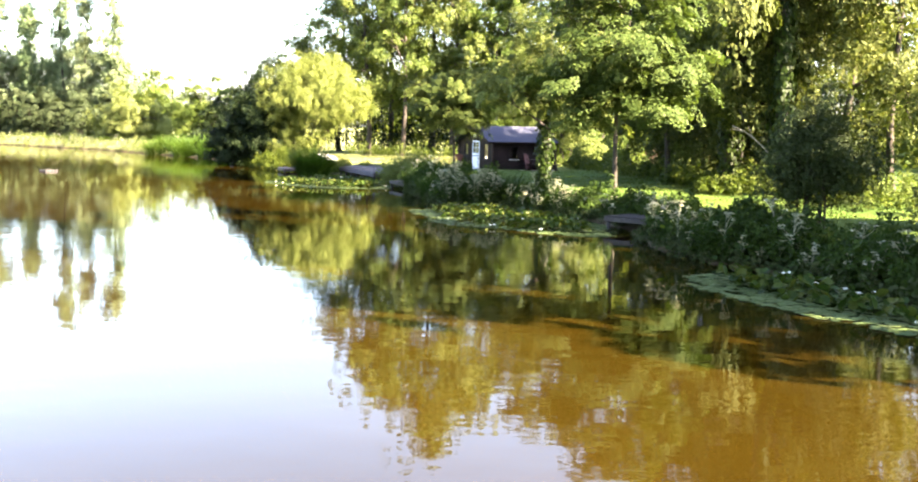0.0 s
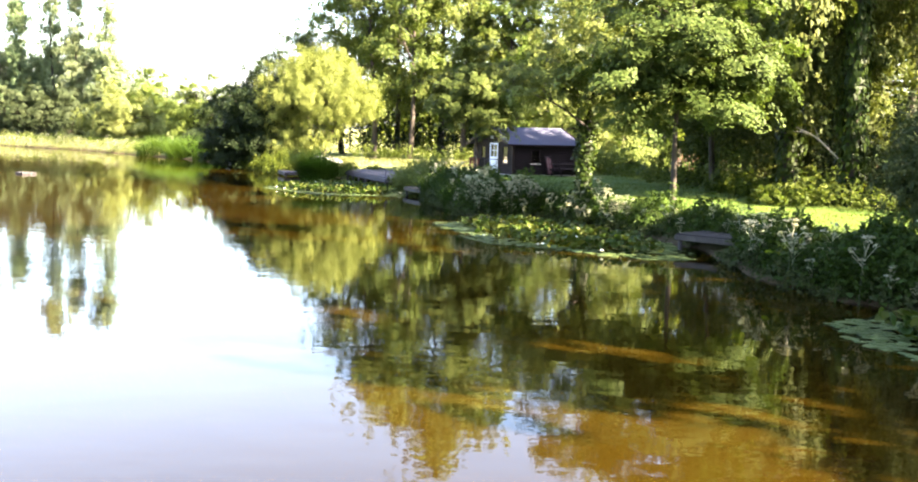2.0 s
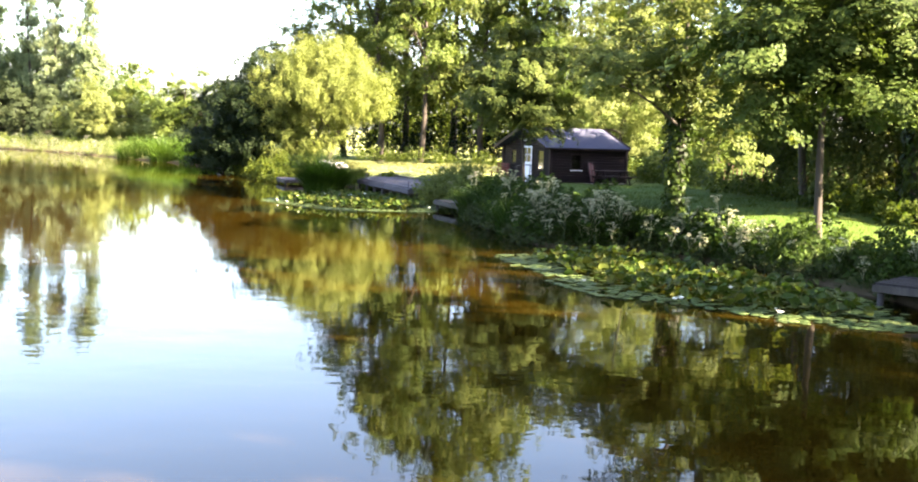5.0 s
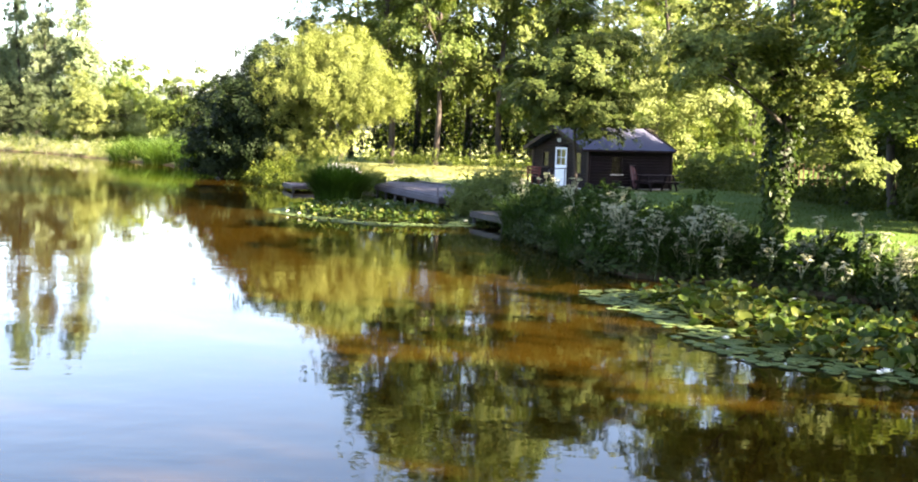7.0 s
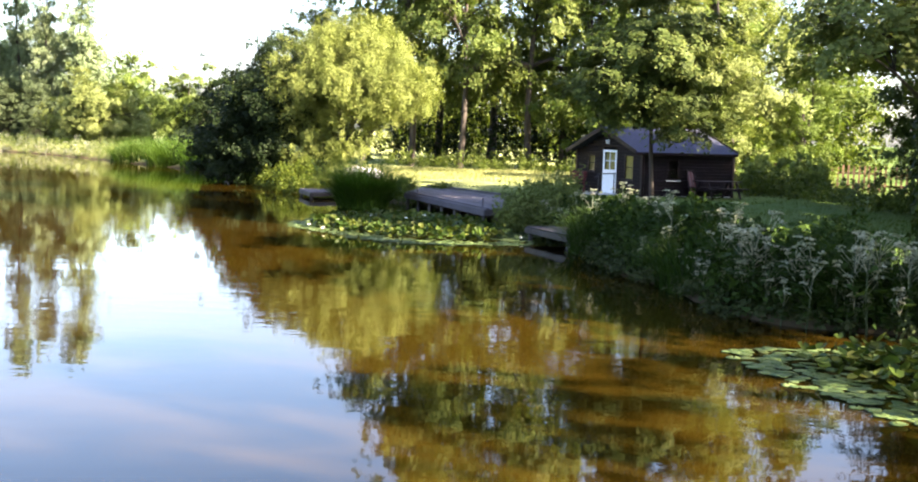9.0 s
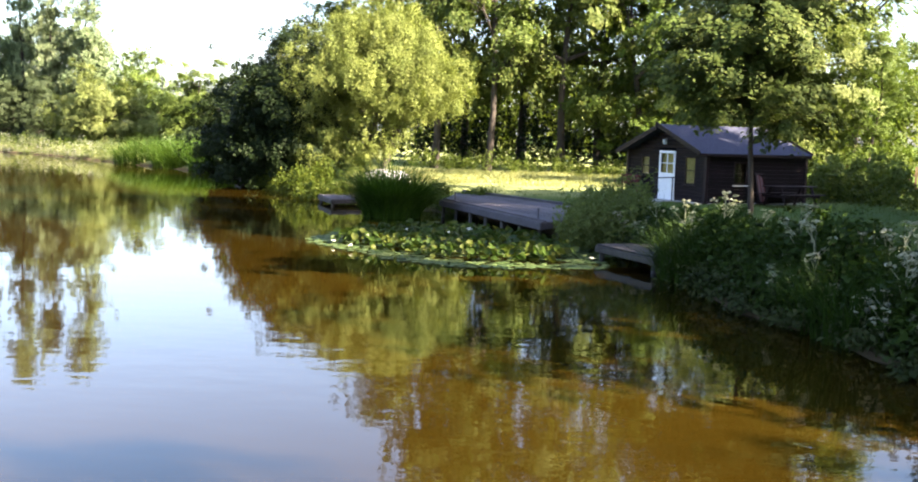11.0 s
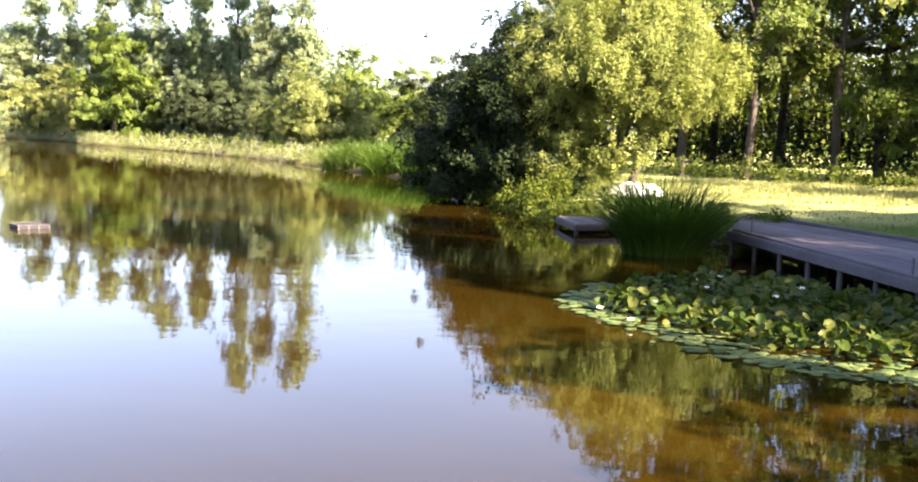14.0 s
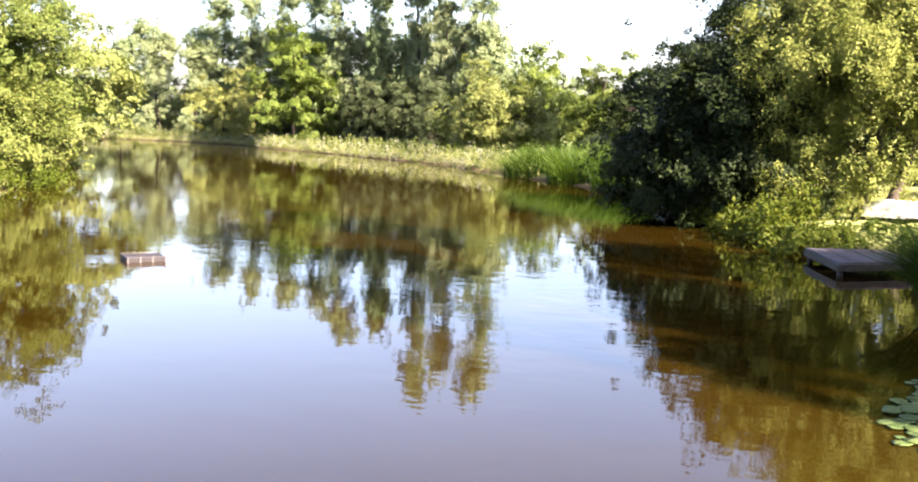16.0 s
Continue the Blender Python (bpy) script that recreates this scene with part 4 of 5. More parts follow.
# the wood along the lawn on the near bank
# the oaks stand out of view, added to throw shade on the water
for x, y, kd, s, tall in ((12.7, 51.0, "edge", 1.0, 1.38), (14.2, 47.8, "edge", 1.05, 1.32), (15.8, 53.0, "edge", 1.1, 1.3), (19.5, 48.5, "edge_low", 1.1, 1.5), (11.4, 58.0, "edge_low", 0.85, 0.95), (11.6, 63.0, "edge_low", 0.75, 0.85), (14.6, 57.0, "edge_low", 0.9, 1.0), (17.5, 55.5, "edge_low", 1.0, 1.0), (16.6, 60.5, "edge", 1.0, 0.8), (21.5, 60.0, "ash", 1.0, 1.0), (24.5, 67.0, "ash", 1.0, 0.95), (20.0, 70.5, "ash", 0.75, 0.8), (28.5, 62.0, "ash", 1.0, 0.95),
                          (15.0, 65.6, "edge_low", 0.9, 0.85), (15.5, 74, "lime", 0.45, 0.8), (15.6, 30.5, "edge_low", 0.6, 0.8), (17.8, 29.6, "oak", 0.8, 1.25), (16.4, 26.0, "oak", 0.9, 1.4), (16.4, 21.5, "oak", 0.95, 1.4), (16.0, 17.2, "oak", 1.0, 1.5), (15.8, 13.8, "oak", 0.95, 1.5), (15.8, 10.6, "oak", 0.85, 1.3), (17.6, 15.0, "oak", 0.95, 1.4), (20, 19, "oak", 1.05, 1.5), (20.5, 14.0, "oak", 1.0, 1.5)):
    wood(kd, x, y, r.uniform(0, 360), s * r.uniform(0.95, 1.05), s * tall * r.uniform(0.97, 1.05))

br = np.random.default_rng(461)
fallen = thing("dead_branch", pose(13.9, 47.9, gz(13.9, 47.9)), "bare pale dead branch caught on an ivied trunk", "branch")
V, F = tube_np(branch_points((0.2, -0.05, 1.5), (-1.75, 0.5, 3.0), br, 0.05, 8), np.linspace(0.045, 0.018, 8), 7)
from_np("limb", V, F, M_DEAD, fallen, "", True)
for a, c in (((-0.9, 0.25, 2.45), (-1.1, 0.3, 3.05)), ((-1.3, 0.38, 2.75), (-1.9, 0.3, 2.85))):
    V, F = tube_np(branch_points(a, c, br, 0.05, 5), np.linspace(0.02, 0.008, 5), 5)
    from_np("twig", V, F, M_DEAD, fallen, "", True)

# the willow shrub on the near bank
tree("willow_shrub", "grey-green willow shrub with many upright stems", "shrub", (9.9, 30.2, gz(9.9, 30.2)), 3.7,
     bumps([(0, 0, 2.4, 1.0, 1.0, 1.3), (-0.5, 0, 1.7, 0.8, 0.8, 1.0), (0.6, 0.2, 2.0, 0.8, 0.8, 1.2)], 8, 52, 0.4), M_GREYHERB, M_BARK, 0.04, 620, 46, 0.11, 0.2, 14, (0, 0), 0.1, 0.9, 0.2, 0.1, 51, "", 0.5, 7, 0.3)

# poplars on the far shore
POP = []
for sd in (61, 62):
    r2 = np.random.default_rng(sd)
    lob = []
    for zz in np.linspace(2.0, 18.0, 24):
        w = max(2.8 * (1 - zz / 24.5), 1.4) * r2.uniform(0.75, 1.05)
        a = r2.uniform(0, 6.28)
        lob.append((math.cos(a) * w * 0.5, math.sin(a) * w * 0.5, zz + r2.normal() * 0.4, w * 0.9, w * r2.uniform(0.7, 1.0), r2.uniform(1.0, 2.0)))
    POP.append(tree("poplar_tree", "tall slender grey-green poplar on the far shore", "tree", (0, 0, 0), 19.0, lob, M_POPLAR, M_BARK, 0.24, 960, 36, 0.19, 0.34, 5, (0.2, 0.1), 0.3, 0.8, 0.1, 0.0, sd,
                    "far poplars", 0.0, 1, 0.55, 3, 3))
place = [(-42.5, 133.0, 0.92, 1.12), (-46.3, 134.5, 0.75, 1.08), (-50.5, 137.5, 0.92, 1.1), (-55, 139, 1.0, 0.86), (-60, 141, 1.05, 0.9), (-65, 145, 1.1, 0.86), (-71, 150, 1.15, 0.84), (-77, 152, 1.0, 0.9),
         (-83, 155, 1.2, 0.8), (-57.5, 145, 1.1, 0.9)]
for i, (x, y, s, sz) in enumerate(place):
    m = standing(None, x, y, gz(x, y), 47.0 * i, s, sz)
    if i < 2:
        POP[i].matrix_basis = m
    else:
        copy_thing(POP[i % 2], m)


def bushy(name, label, x, y, h, w, mat, seed, group="", clusters=420, leaf=0.26):
    return tree(name, label, "tree", (x, y, gz(x, y)), h, bumps([(0, 0, h * 0.55, w, w, h * 0.42), (-w * 0.45, -w * 0.2, h * 0.36, w * 0.7, w * 0.7, h * 0.32), (w * 0.5, -w * 0.1, h * 0.4, w * 0.65, w * 0.65, h * 0.33),
                ], 16, seed, 0.38), mat, M_BARK, 0.2, clusters, 54, leaf * 0.63, 0.38, 6, (0, 0), 0.2, 0.4, 0.4, 0.06, seed, group)


# the far willow bushes get a paler leaf colour in place of distance haze
bushy("willow_bush", "broad yellow-green willow bush by the far shore, haze put into its pale leaf colour", -36.0, 119.0, 7.0, 3.5, M_PALE, 71, "", 620, 0.26)
bushy("lime_tree", "yellow-green rounded tree behind the meadow", -34.5, 130, 8.4, 3.4, M_LIME, 72, "", 520, 0.3)
bushy("lime_tree", "lime-green tree behind the meadow", -30.5, 128, 7.6, 3.0, M_LIME, 73, "", 460, 0.3)
bushy("chestnut_tree", "bright green horse chestnut on the far shore", -63.5, 137.8, 10.4, 4.3, M_LIME, 74, "", 700, 0.34)
bushy("willow_bush", "rounded willow bush on the far shore, haze put into its pale leaf colour", -74.5, 145.5, 7.8, 4.6, M_PALE, 75, "", 600, 0.3)
bushy("bankside_tree", "bright leafy tree at the pond's edge", -45.9, 82.5, 10.5, 3.0, M_ASH, 76, "", 1100, 0.22)
bushy("bankside_bush", "leafy bush hanging over the water's edge", -42.9, 79.6, 4.2, 2.1, M_ASH, 83, "", 520, 0.2)
bushy("bankside_tree", "pale leafy tree beyond the inlet", -52.0, 93.0, 9.0, 3.8, M_PALE, 77, "", 560, 0.3)
bushy("shade_tree", "round light green tree behind the willow", -15.8, 108.5, 12.9, 3.6, M_ASH, 78, "", 1000, 0.26)
bushy("birch_tree", "tall pale yellow-green birch behind the cabin", 8.0, 84.5, 15.5, 4.0, M_PALE, 82, "", 1100, 0.2)
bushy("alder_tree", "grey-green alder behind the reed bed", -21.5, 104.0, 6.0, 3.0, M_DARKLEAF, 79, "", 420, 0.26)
bushy("hedge_tree", "lower green tree closing the meadow", -24.5, 122.0, 7.0, 3.6, M_ASH, 80, "", 420, 0.3)
# trees whose darker leaf colour holds the shade under the poplars, then a paler belt between them
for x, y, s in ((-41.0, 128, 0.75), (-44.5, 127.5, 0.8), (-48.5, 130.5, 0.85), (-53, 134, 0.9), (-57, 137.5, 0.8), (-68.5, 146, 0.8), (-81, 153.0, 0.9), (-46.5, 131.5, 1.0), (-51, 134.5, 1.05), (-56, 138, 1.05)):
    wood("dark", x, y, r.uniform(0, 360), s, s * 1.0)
for x, y, s in ((-43.5, 136, 1.0), (-48.0, 139, 1.0), (-53.0, 141, 1.0), (-58.5, 142.5, 1.0), (-62.5, 144, 1.0), (-68, 149, 1.05), (-74, 152.5, 1.05), (-80, 156, 1.1), (-88, 158, 1.15), (-97, 160, 1.2), (-85.5, 153.5, 0.95), (-91.5, 154.5, 1.0), (-98, 155.5, 1.0)):
    wood("grey", x, y, r.uniform(0, 360), s, s * r.uniform(0.95, 1.1))


def leaf_belt(label, line, depth, height, n, leaf, mat, seed):
    """Distant woodland: leaf clumps over a deep, uneven belt along a line."""
    r = np.random.default_rng(seed)
    p = scatter(line, 0, depth, n, r)
    top = height * (0.72 + 0.2 * np.sin(p[:, 0] * 0.55 + p[:, 1] * 0.35) + 0.14 * np.sin(p[:, 0] * 1.3 - p[:, 1] * 0.9))
    z = ground_z(p[:, 0], p[:, 1]) + top * r.random(n) ** 0.8
    C = np.stack([p[:, 0], p[:, 1], z], 1)
    C = (C[:, None] + r.normal(size=(n, 14, 3)) * np.array([0.7, 0.7, 0.4])).reshape(-1, 3)
    V, F = leaf_cards(C, r.normal(size=C.shape) * 0.6 + np.array([0, 0, 0.6]), leaf, 0.6, 0.25, r)
    return tagged(from_np("distant_woodland", V, F, mat), label, "woodland", "", "stuff")


def scatter(polyline, inner, outer, n, r):
    """Places beside a line: along it, and between inner and outer metres to its right-hand side."""
    P = np.array(polyline, float)
    seg = np.diff(P, axis=0)
    L = np.hypot(*seg.T)
    k = r.choice(len(seg), n, p=L / L.sum())
    t = r.random(n)
    nrm = np.stack([seg[:, 1], -seg[:, 0]], 1) / L[:, None]
    d = r.uniform(min(inner, outer), max(inner, outer), n)
    return P[k] + seg[k] * t[:, None] + nrm[k] * d[:, None]


leaf_belt("dense woodland closing the view behind the trees", [(-12, 124), (10, 119), (30, 115)], -8, 10, 2600, 0.42, M_OAK, 151)
leaf_belt("dense woodland beyond the lawn", [(40, 112), (38, 80), (37, 40), (36, 8)], -8, 8, 2000, 0.6, M_ASH, 152)
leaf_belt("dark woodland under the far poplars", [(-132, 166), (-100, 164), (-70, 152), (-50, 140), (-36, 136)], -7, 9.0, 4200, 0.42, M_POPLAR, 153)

def in_poly(P, poly):
    A = np.array(poly, float)
    Bq = np.roll(A, -1, 0)
    ins = np.zeros(len(P), bool)
    for a, c in zip(A, Bq):
        if a[1] == c[1]:
            continue
        cr = (a[1] > P[:, 1]) != (c[1] > P[:, 1])
        ins ^= cr & (P[:, 0] < a[0] + (P[:, 1] - a[1]) / (c[1] - a[1]) * (c[0] - a[0]))
    return ins


def off_jetties(p):
    """Places that lie neither on a jetty nor in the water right before it."""
    ok = np.ones(len(p), bool)
    for A, B, C, D in JETTIES:
        A, B, C, D = (np.array(q, float) for q in (A, B, C, D))
        ok &= ~in_poly(p, [A + (A - D) * 0.5, B + (B - C) * 0.5, B + (C - B) * 0.75, A + (D - A) * 0.75])
    return p[ok]


# ---- bank plants ----
def blades_np(bases, height, width, lean, r, seg=3, centre=None):
    """Bent grass blades: tapering strips rising from the bases, arching away from a centre if one is given."""
    n = len(bases)
    h = height * r.uniform(0.6, 1.2, n)
    a = r.uniform(0, 2 * np.pi, n)
    if centre is not None:
        a = np.where(r.random(n) < 0.75, np.arctan2(bases[:, 1] - centre[1], bases[:, 0] - centre[0]) + r.normal(size=n) * 0.5, a)
    D = np.stack([np.cos(a), np.sin(a), 0 * a], 1)
    b = a + r.normal(size=n) * 0.5
    S = np.stack([-np.sin(b), np.cos(b), 0 * a], 1)
    l = lean * r.uniform(0.1, 1.5, n)
    rows = []
    for k in range(seg + 1):
        t = k / seg
        c = bases + D * (l * h * t * t)[:, None] + np.array([0, 0, 1.0]) * (h * (t - 0.32 * np.minimum(l, 1.2) * t * t * t))[:, None]
        w = width * (1 - t ** 1.5 * 0.93)
        rows += [c - S * w / 2, c + S * w / 2]
    V = np.stack(rows, 1).reshape(-1, 3)
    base = np.arange(n)[:, None] * (2 * (seg + 1))
    F = np.stack([np.stack([base[:, 0] + 2 * k, base[:, 0] + 2 * k + 1, base[:, 0] + 2 * k + 3, base[:, 0] + 2 * k + 2], 1) for k in range(seg)], 1).reshape(-1, 4)
    return V, F


def reed_clump(x, y, rx, ry, h, n, seed, label="tall green clump of reeds at the water's edge", mat=None, z=None, wide=0.03):
    r = np.random.default_rng(seed)
    e = thing("reed_clump", pose(x, y, 0), label, "reeds", "reed clumps")
    a, q = r.uniform(0, 2 * np.pi, n), np.sqrt(r.random(n))
    bx, by = rx * q * np.cos(a), ry * q * np.sin(a)
    bz = np.maximum(ground_z(x + bx, y + by), -0.1)
    V, F = blades_np(np.stack([bx, by, bz - 0.05], 1), h, wide, 0.95, r, 4, (0, 0))
    tagged(from_np("foliage", V, F, mat or M_REED, e), kind="stuff")
    return e


reed_clump(-8.75, 64.9, 0.88, 0.8, 2.0, 2800, 81)
reed_clump(-1.9, 52.0, 0.7, 1.1, 1.25, 700, 82, "dark green reeds beside the low jetty", M_HERB)
reed_clump(1.3, 42.6, 1.2, 0.6, 1.2, 700, 83, "green reeds among bank herbs", M_HERB)
reed_clump(-0.9, 46.3, 0.7, 1.3, 1.2, 600, 84, "green reeds among bank herbs", M_HERB)
for i, (x, y, rx, ry, h, n) in enumerate(((-20.5, 94.5, 2.2, 2.6, 1.7, 1500), (-23.5, 98.0, 2.4, 2.4, 1.7, 1500), (-18.4, 90.0, 1.6, 2.4, 1.6, 1100), (-27.0, 101.6, 2.4, 1.8, 1.6, 1100), (-17.0, 86.6, 1.2, 1.6, 1.5, 600))):
    reed_clump(x, y, rx, ry, h, n, 90 + i, "broad green reed bed along the far bank", M_REED, None, 0.05)


def herb_bank(label, polyline, inner, outer, n, height, leaf, mat, seed, per=22, sides=3, loose=0.6):
    """A tangle of leafy stalks along the bank, in taller and lower drifts."""
    r = np.random.default_rng(seed)
    p = off_jetties(scatter(polyline, inner, outer, n, r))
    n = len(p)
    drift = np.array([noise.noise(Vector((x * 0.8, y * 0.8, seed * 0.37))) for x, y in p])
    h = height * r.uniform(0.45, 1.15, n) * np.clip(0.85 + 0.75 * drift, 0.3, 1.6)
    z = np.maximum(ground_z(p[:, 0], p[:, 1]), -0.03)
    f = np.sqrt(r.random((n, per)))
    C = np.stack([p[:, 0:1] + r.normal(size=(n, per)) * 0.13 * (1.3 - f), p[:, 1:2] + r.normal(size=(n, per)) * 0.13 * (1.3 - f), z[:, None] + h[:, None] * f], -1).reshape(-1, 3)
    N = r.normal(size=C.shape) * loose + np.array([-0.2, -0.3, 0.7])
    V, F = leaf_cards(C, N, leaf, 0.45, 0.3, r, sides)
    o = from_np("bank_herbs", V, F, mat)
    return tagged(o, label, "plants", "", "stuff")


def bank_grass(label, polyline, inner, outer, n, h, mat, seed, wide=0.018):
    """Long grass and sedge blades in drifts along the bank."""
    r = np.random.default_rng(seed)
    p = off_jetties(scatter(polyline, inner, outer, n, r))
    keep = np.array([noise.noise(Vector((x * 0.7, y * 0.7, seed * 0.7))) for x, y in p]) > -0.05
    p = p[keep]
    V, F = blades_np(np.stack([p[:, 0], p[:, 1], np.maximum(ground_z(p[:, 0], p[:, 1]), -0.03) - 0.03], 1), h, wide, 0.6, r, 3)
    return tagged(from_np("bank_grass", V, F, mat), label, "grass", "", "stuff")


BANK = [(8.6, 8), (8.5, 14), (8.2, 20.5), (7.3, 23.9), (6.0, 25.6), (5.5, 28.5), (5.6, 33.5), (5.1, 36), (3.8, 39.2), (2.1, 41.4), (-0.1, 42.4), (-0.9, 43.5), (-1.1, 45.4), (-1.7, 47.6), (-2.1, 50), (-2.2, 53.5), (-2.6, 57), (-3.2, 60)]
herb_bank("tangled green herbs along the pond bank", BANK, 0.0, 1.3, 2500, 0.78, 0.13, M_HERB, 101, 22, 4)
herb_bank("grey-green flowering herbs at the water's edge", BANK, -0.35, 0.6, 1500, 0.5, 0.11, M_GREYHERB, 102, 16, 4)
bank_grass("long dark green grass and sedge along the pond bank", BANK, -0.1, 1.6, 5200, 0.85, M_HERB, 116)
bank_grass("long green grass at the edge of the lawn", BANK, 1.0, 2.6, 3600, 0.5, M_GRASS, 117)
herb_bank("tall green herbs before the cabin", [(-0.9, 43.5), (-1.1, 45.4), (-1.7, 47.6), (-2.1, 50), (-2.1, 52)], 0.2, 2.6, 1100, 0.95, 0.14, M_HERB, 103, 22, 4)
herb_bank("tall green herbs around the jetty", [(8.2, 20.5), (7.3, 23.9), (6.0, 25.6), (5.5, 28.5), (5.9, 31.0)], -0.1, 1.6, 950, 0.88, 0.13, M_HERB, 104, 22, 4)
# no sun reaches the plants by the deck; the pale leaf replaces it
herb_bank("willowherb beside the deck, sunlight put into its pale leaf colour", [(-4.3, 56.4), (-3.7, 58.2), (-3.3, 60.2)], 0.0, 1.9, 560, 1.3, 0.11, M_PALE, 105, 20, 4)
bank_grass("pale grass stalks beside the deck", [(-4.3, 56.4), (-3.7, 58.2), (-3.3, 60.2)], -0.2, 1.6, 700, 1.2, M_PALE, 120)
herb_bank("green herbs and grass behind the small jetty", [(-6.6, 67.4), (-8.6, 69.0), (-10.3, 71.6), (-12.2, 73.0)], -0.3, 2.0, 380, 0.4, 0.1, M_GRASS, 114)
LEFT = [(-11.9, 71.6), (-12.4, 72.2), (-13.5, 75), (-15.8, 79.8)]
herb_bank("green herbs and grass under the willow", LEFT, -0.5, 1.4, 620, 0.95, 0.13, M_GRASS, 106)
herb_bank("green plants along the inlet's bank", [(-48, 85), (-42.3, 80.5), (-41, 77), (-43, 70), (-47, 50)], -1.6, 0.3, 520, 0.9, 0.15, M_GRASS, 121, 20)
FAR = [(-27.5, 99.8), (-32, 105.5), (-38.2, 113.2), (-51.5, 124.3), (-65, 134.5), (-69.5, 140), (-84, 147.5), (-102, 149.5)]
herb_bank("pale flowering plants along the far shore", FAR, -0.4, 2.4, 2300, 1.0, 0.13, M_PALE, 107, 18, 3, 0.3)
herb_bank("white flowering plants along the far shore", FAR[1:], -0.3, 1.8, 1700, 0.95, 0.11, M_UMBEL, 108, 8, 3, 0.3)
herb_bank("green plants along the far shore", FAR, 0.5, 4.0, 1500, 0.9, 0.18, M_GRASS, 109, 14, 3, 0.3)
WOODEDGE = [(16, 36), (14.5, 44), (12.0, 47), (12.5, 57), (11, 62), (8.5, 74), (8, 84), (4, 94), (-4, 95), (-10, 99)]
herb_bank("undergrowth along the woodland edge", WOODEDGE, -0.8, 2.6, 1700, 1.1, 0.16, M_OAK, 110, 20)
herb_bank("thin hazel scrub along the edge of the wood", [(11.2, 54), (11.8, 58), (11.5, 62)], -0.4, 1.2, 90, 2.4, 0.14, M_ASH, 115, 30)
# two dark leaf masses stand in for the unlit interior of the wood
herb_bank("near-black leaf mass standing in for shade inside the wood", [(15.0, 44), (15.0, 50), (15.5, 58), (15.5, 66)], -0.5, 3.5, 420, 4.2, 0.22, M_DARKLEAF, 118, 30)
herb_bank("near-black leaf mass standing in for shade deep in the wood behind the lawn", [(14, 101), (4, 102), (-5, 103), (-13, 106)], -1.5, 2.5, 460, 5.0, 0.24, M_DARKLEAF, 119, 30)
herb_bank("bright scrub behind the cabin", [(8.5, 74), (9.5, 78), (11.5, 81)], -1.0, 2.5, 420, 1.7, 0.24, M_LIME, 111, 18)
herb_bank("rough pale grass and dock along the wood", [(12.0, 46), (12.6, 52), (12, 57)], -1.6, 0.2, 300, 0.8, 0.2, M_GRASS, 112, 12)


def meadow(label, x0, x1, y0, y1, n, h, mat, seed, wide=0.03, keep=None):
    r = np.random.default_rng(seed)
    x, y = r.uniform(x0, x1, n), r.uniform(y0, y1, n)
    ok = shore_distance(x, y) > 0.5
    if keep:
        ok &= keep(x, y)
    x, y = x[ok], y[ok]
    V, F = blades_np(np.stack([x, y, ground_z(x, y) - 0.03], 1), h, wide, 0.5, r, 2)
    return tagged(from_np("meadow_grass", V, F, mat), label, "grass", "", "stuff")


# blade colour paled like the ground here, for the sunlit strip
meadow("long pale meadow grass lit by low sun", -12, 8, 80, 95, 13000, 0.24, M_STRAW, 121, 0.04)
meadow("short mown lawn grass", -8, 12, 58, 84, 9000, 0.1, M_GRASS, 122, 0.03)
meadow("mown lawn grass along the bank", 3, 14, 24, 62, 9000, 0.12, M_GRASS, 123, 0.03)
meadow("pale meadow grass on the far shore", -60, -14, 96, 128, 9000, 0.5, M_STRAW, 124, 0.08)


# ---- flowering umbels: stalk, leaves and white heads ----
def umbel_plant(seed, h):
    r = np.random.default_rng(seed)
    e = thing("cow_parsley", pose(0, 0, 0), "cow parsley plant with white flower heads", "flower", "cow parsley on the bank")
    V, F = tube_np([(0, 0, -0.05), (0.03, 0.02, h * 0.5), (0.05, 0.0, h * 0.9)], [0.014, 0.011, 0.007], 6)
    from_np("stalk", V, F, M_STEM, e)
    f = r.random(40)
    C = np.stack([r.normal(size=40) * 0.14, r.normal(size=40) * 0.14, 0.08 + f * h * 0.75], 1)
    V, F = leaf_cards(C, r.normal(size=C.shape) * 0.4 + np.array([0, 0, 1.0]), 0.14, 0.5, 0.2, r)
    from_np("foliage", V, F, M_HERB, e)
    for q in range(8):
        a, d = r.uniform(0, 6.28), (0.0 if q == 0 else r.uniform(0.06, 0.24))
        c = np.array([0.05 + d * math.cos(a), d * math.sin(a), h * (1.0 if q == 0 else r.uniform(0.62, 0.98))])
        pieces = [tube_np([(0.05, 0, c[2] - 0.22), c - np.array([0, 0, 0.02])], [0.006, 0.004], 4)]
        n = 18
        b, rr = r.uniform(0, 6.28, n), r.uniform(0.045, 0.07) * np.sqrt(r.random(n))
        P = c + np.stack([rr * np.cos(b), rr * np.sin(b), 0.035 - 7.0 * rr * rr + r.normal(size=n) * 0.008], 1)
        pieces.append(leaf_cards(P, r.normal(size=P.shape) * 0.5 + np.array([0, 0, 1.0]), 0.042, 0.9, 0.2, r, 4))
        V, F = join_np(pieces)
        from_np("flower_head", V, F, M_UMBEL, e)
    return e


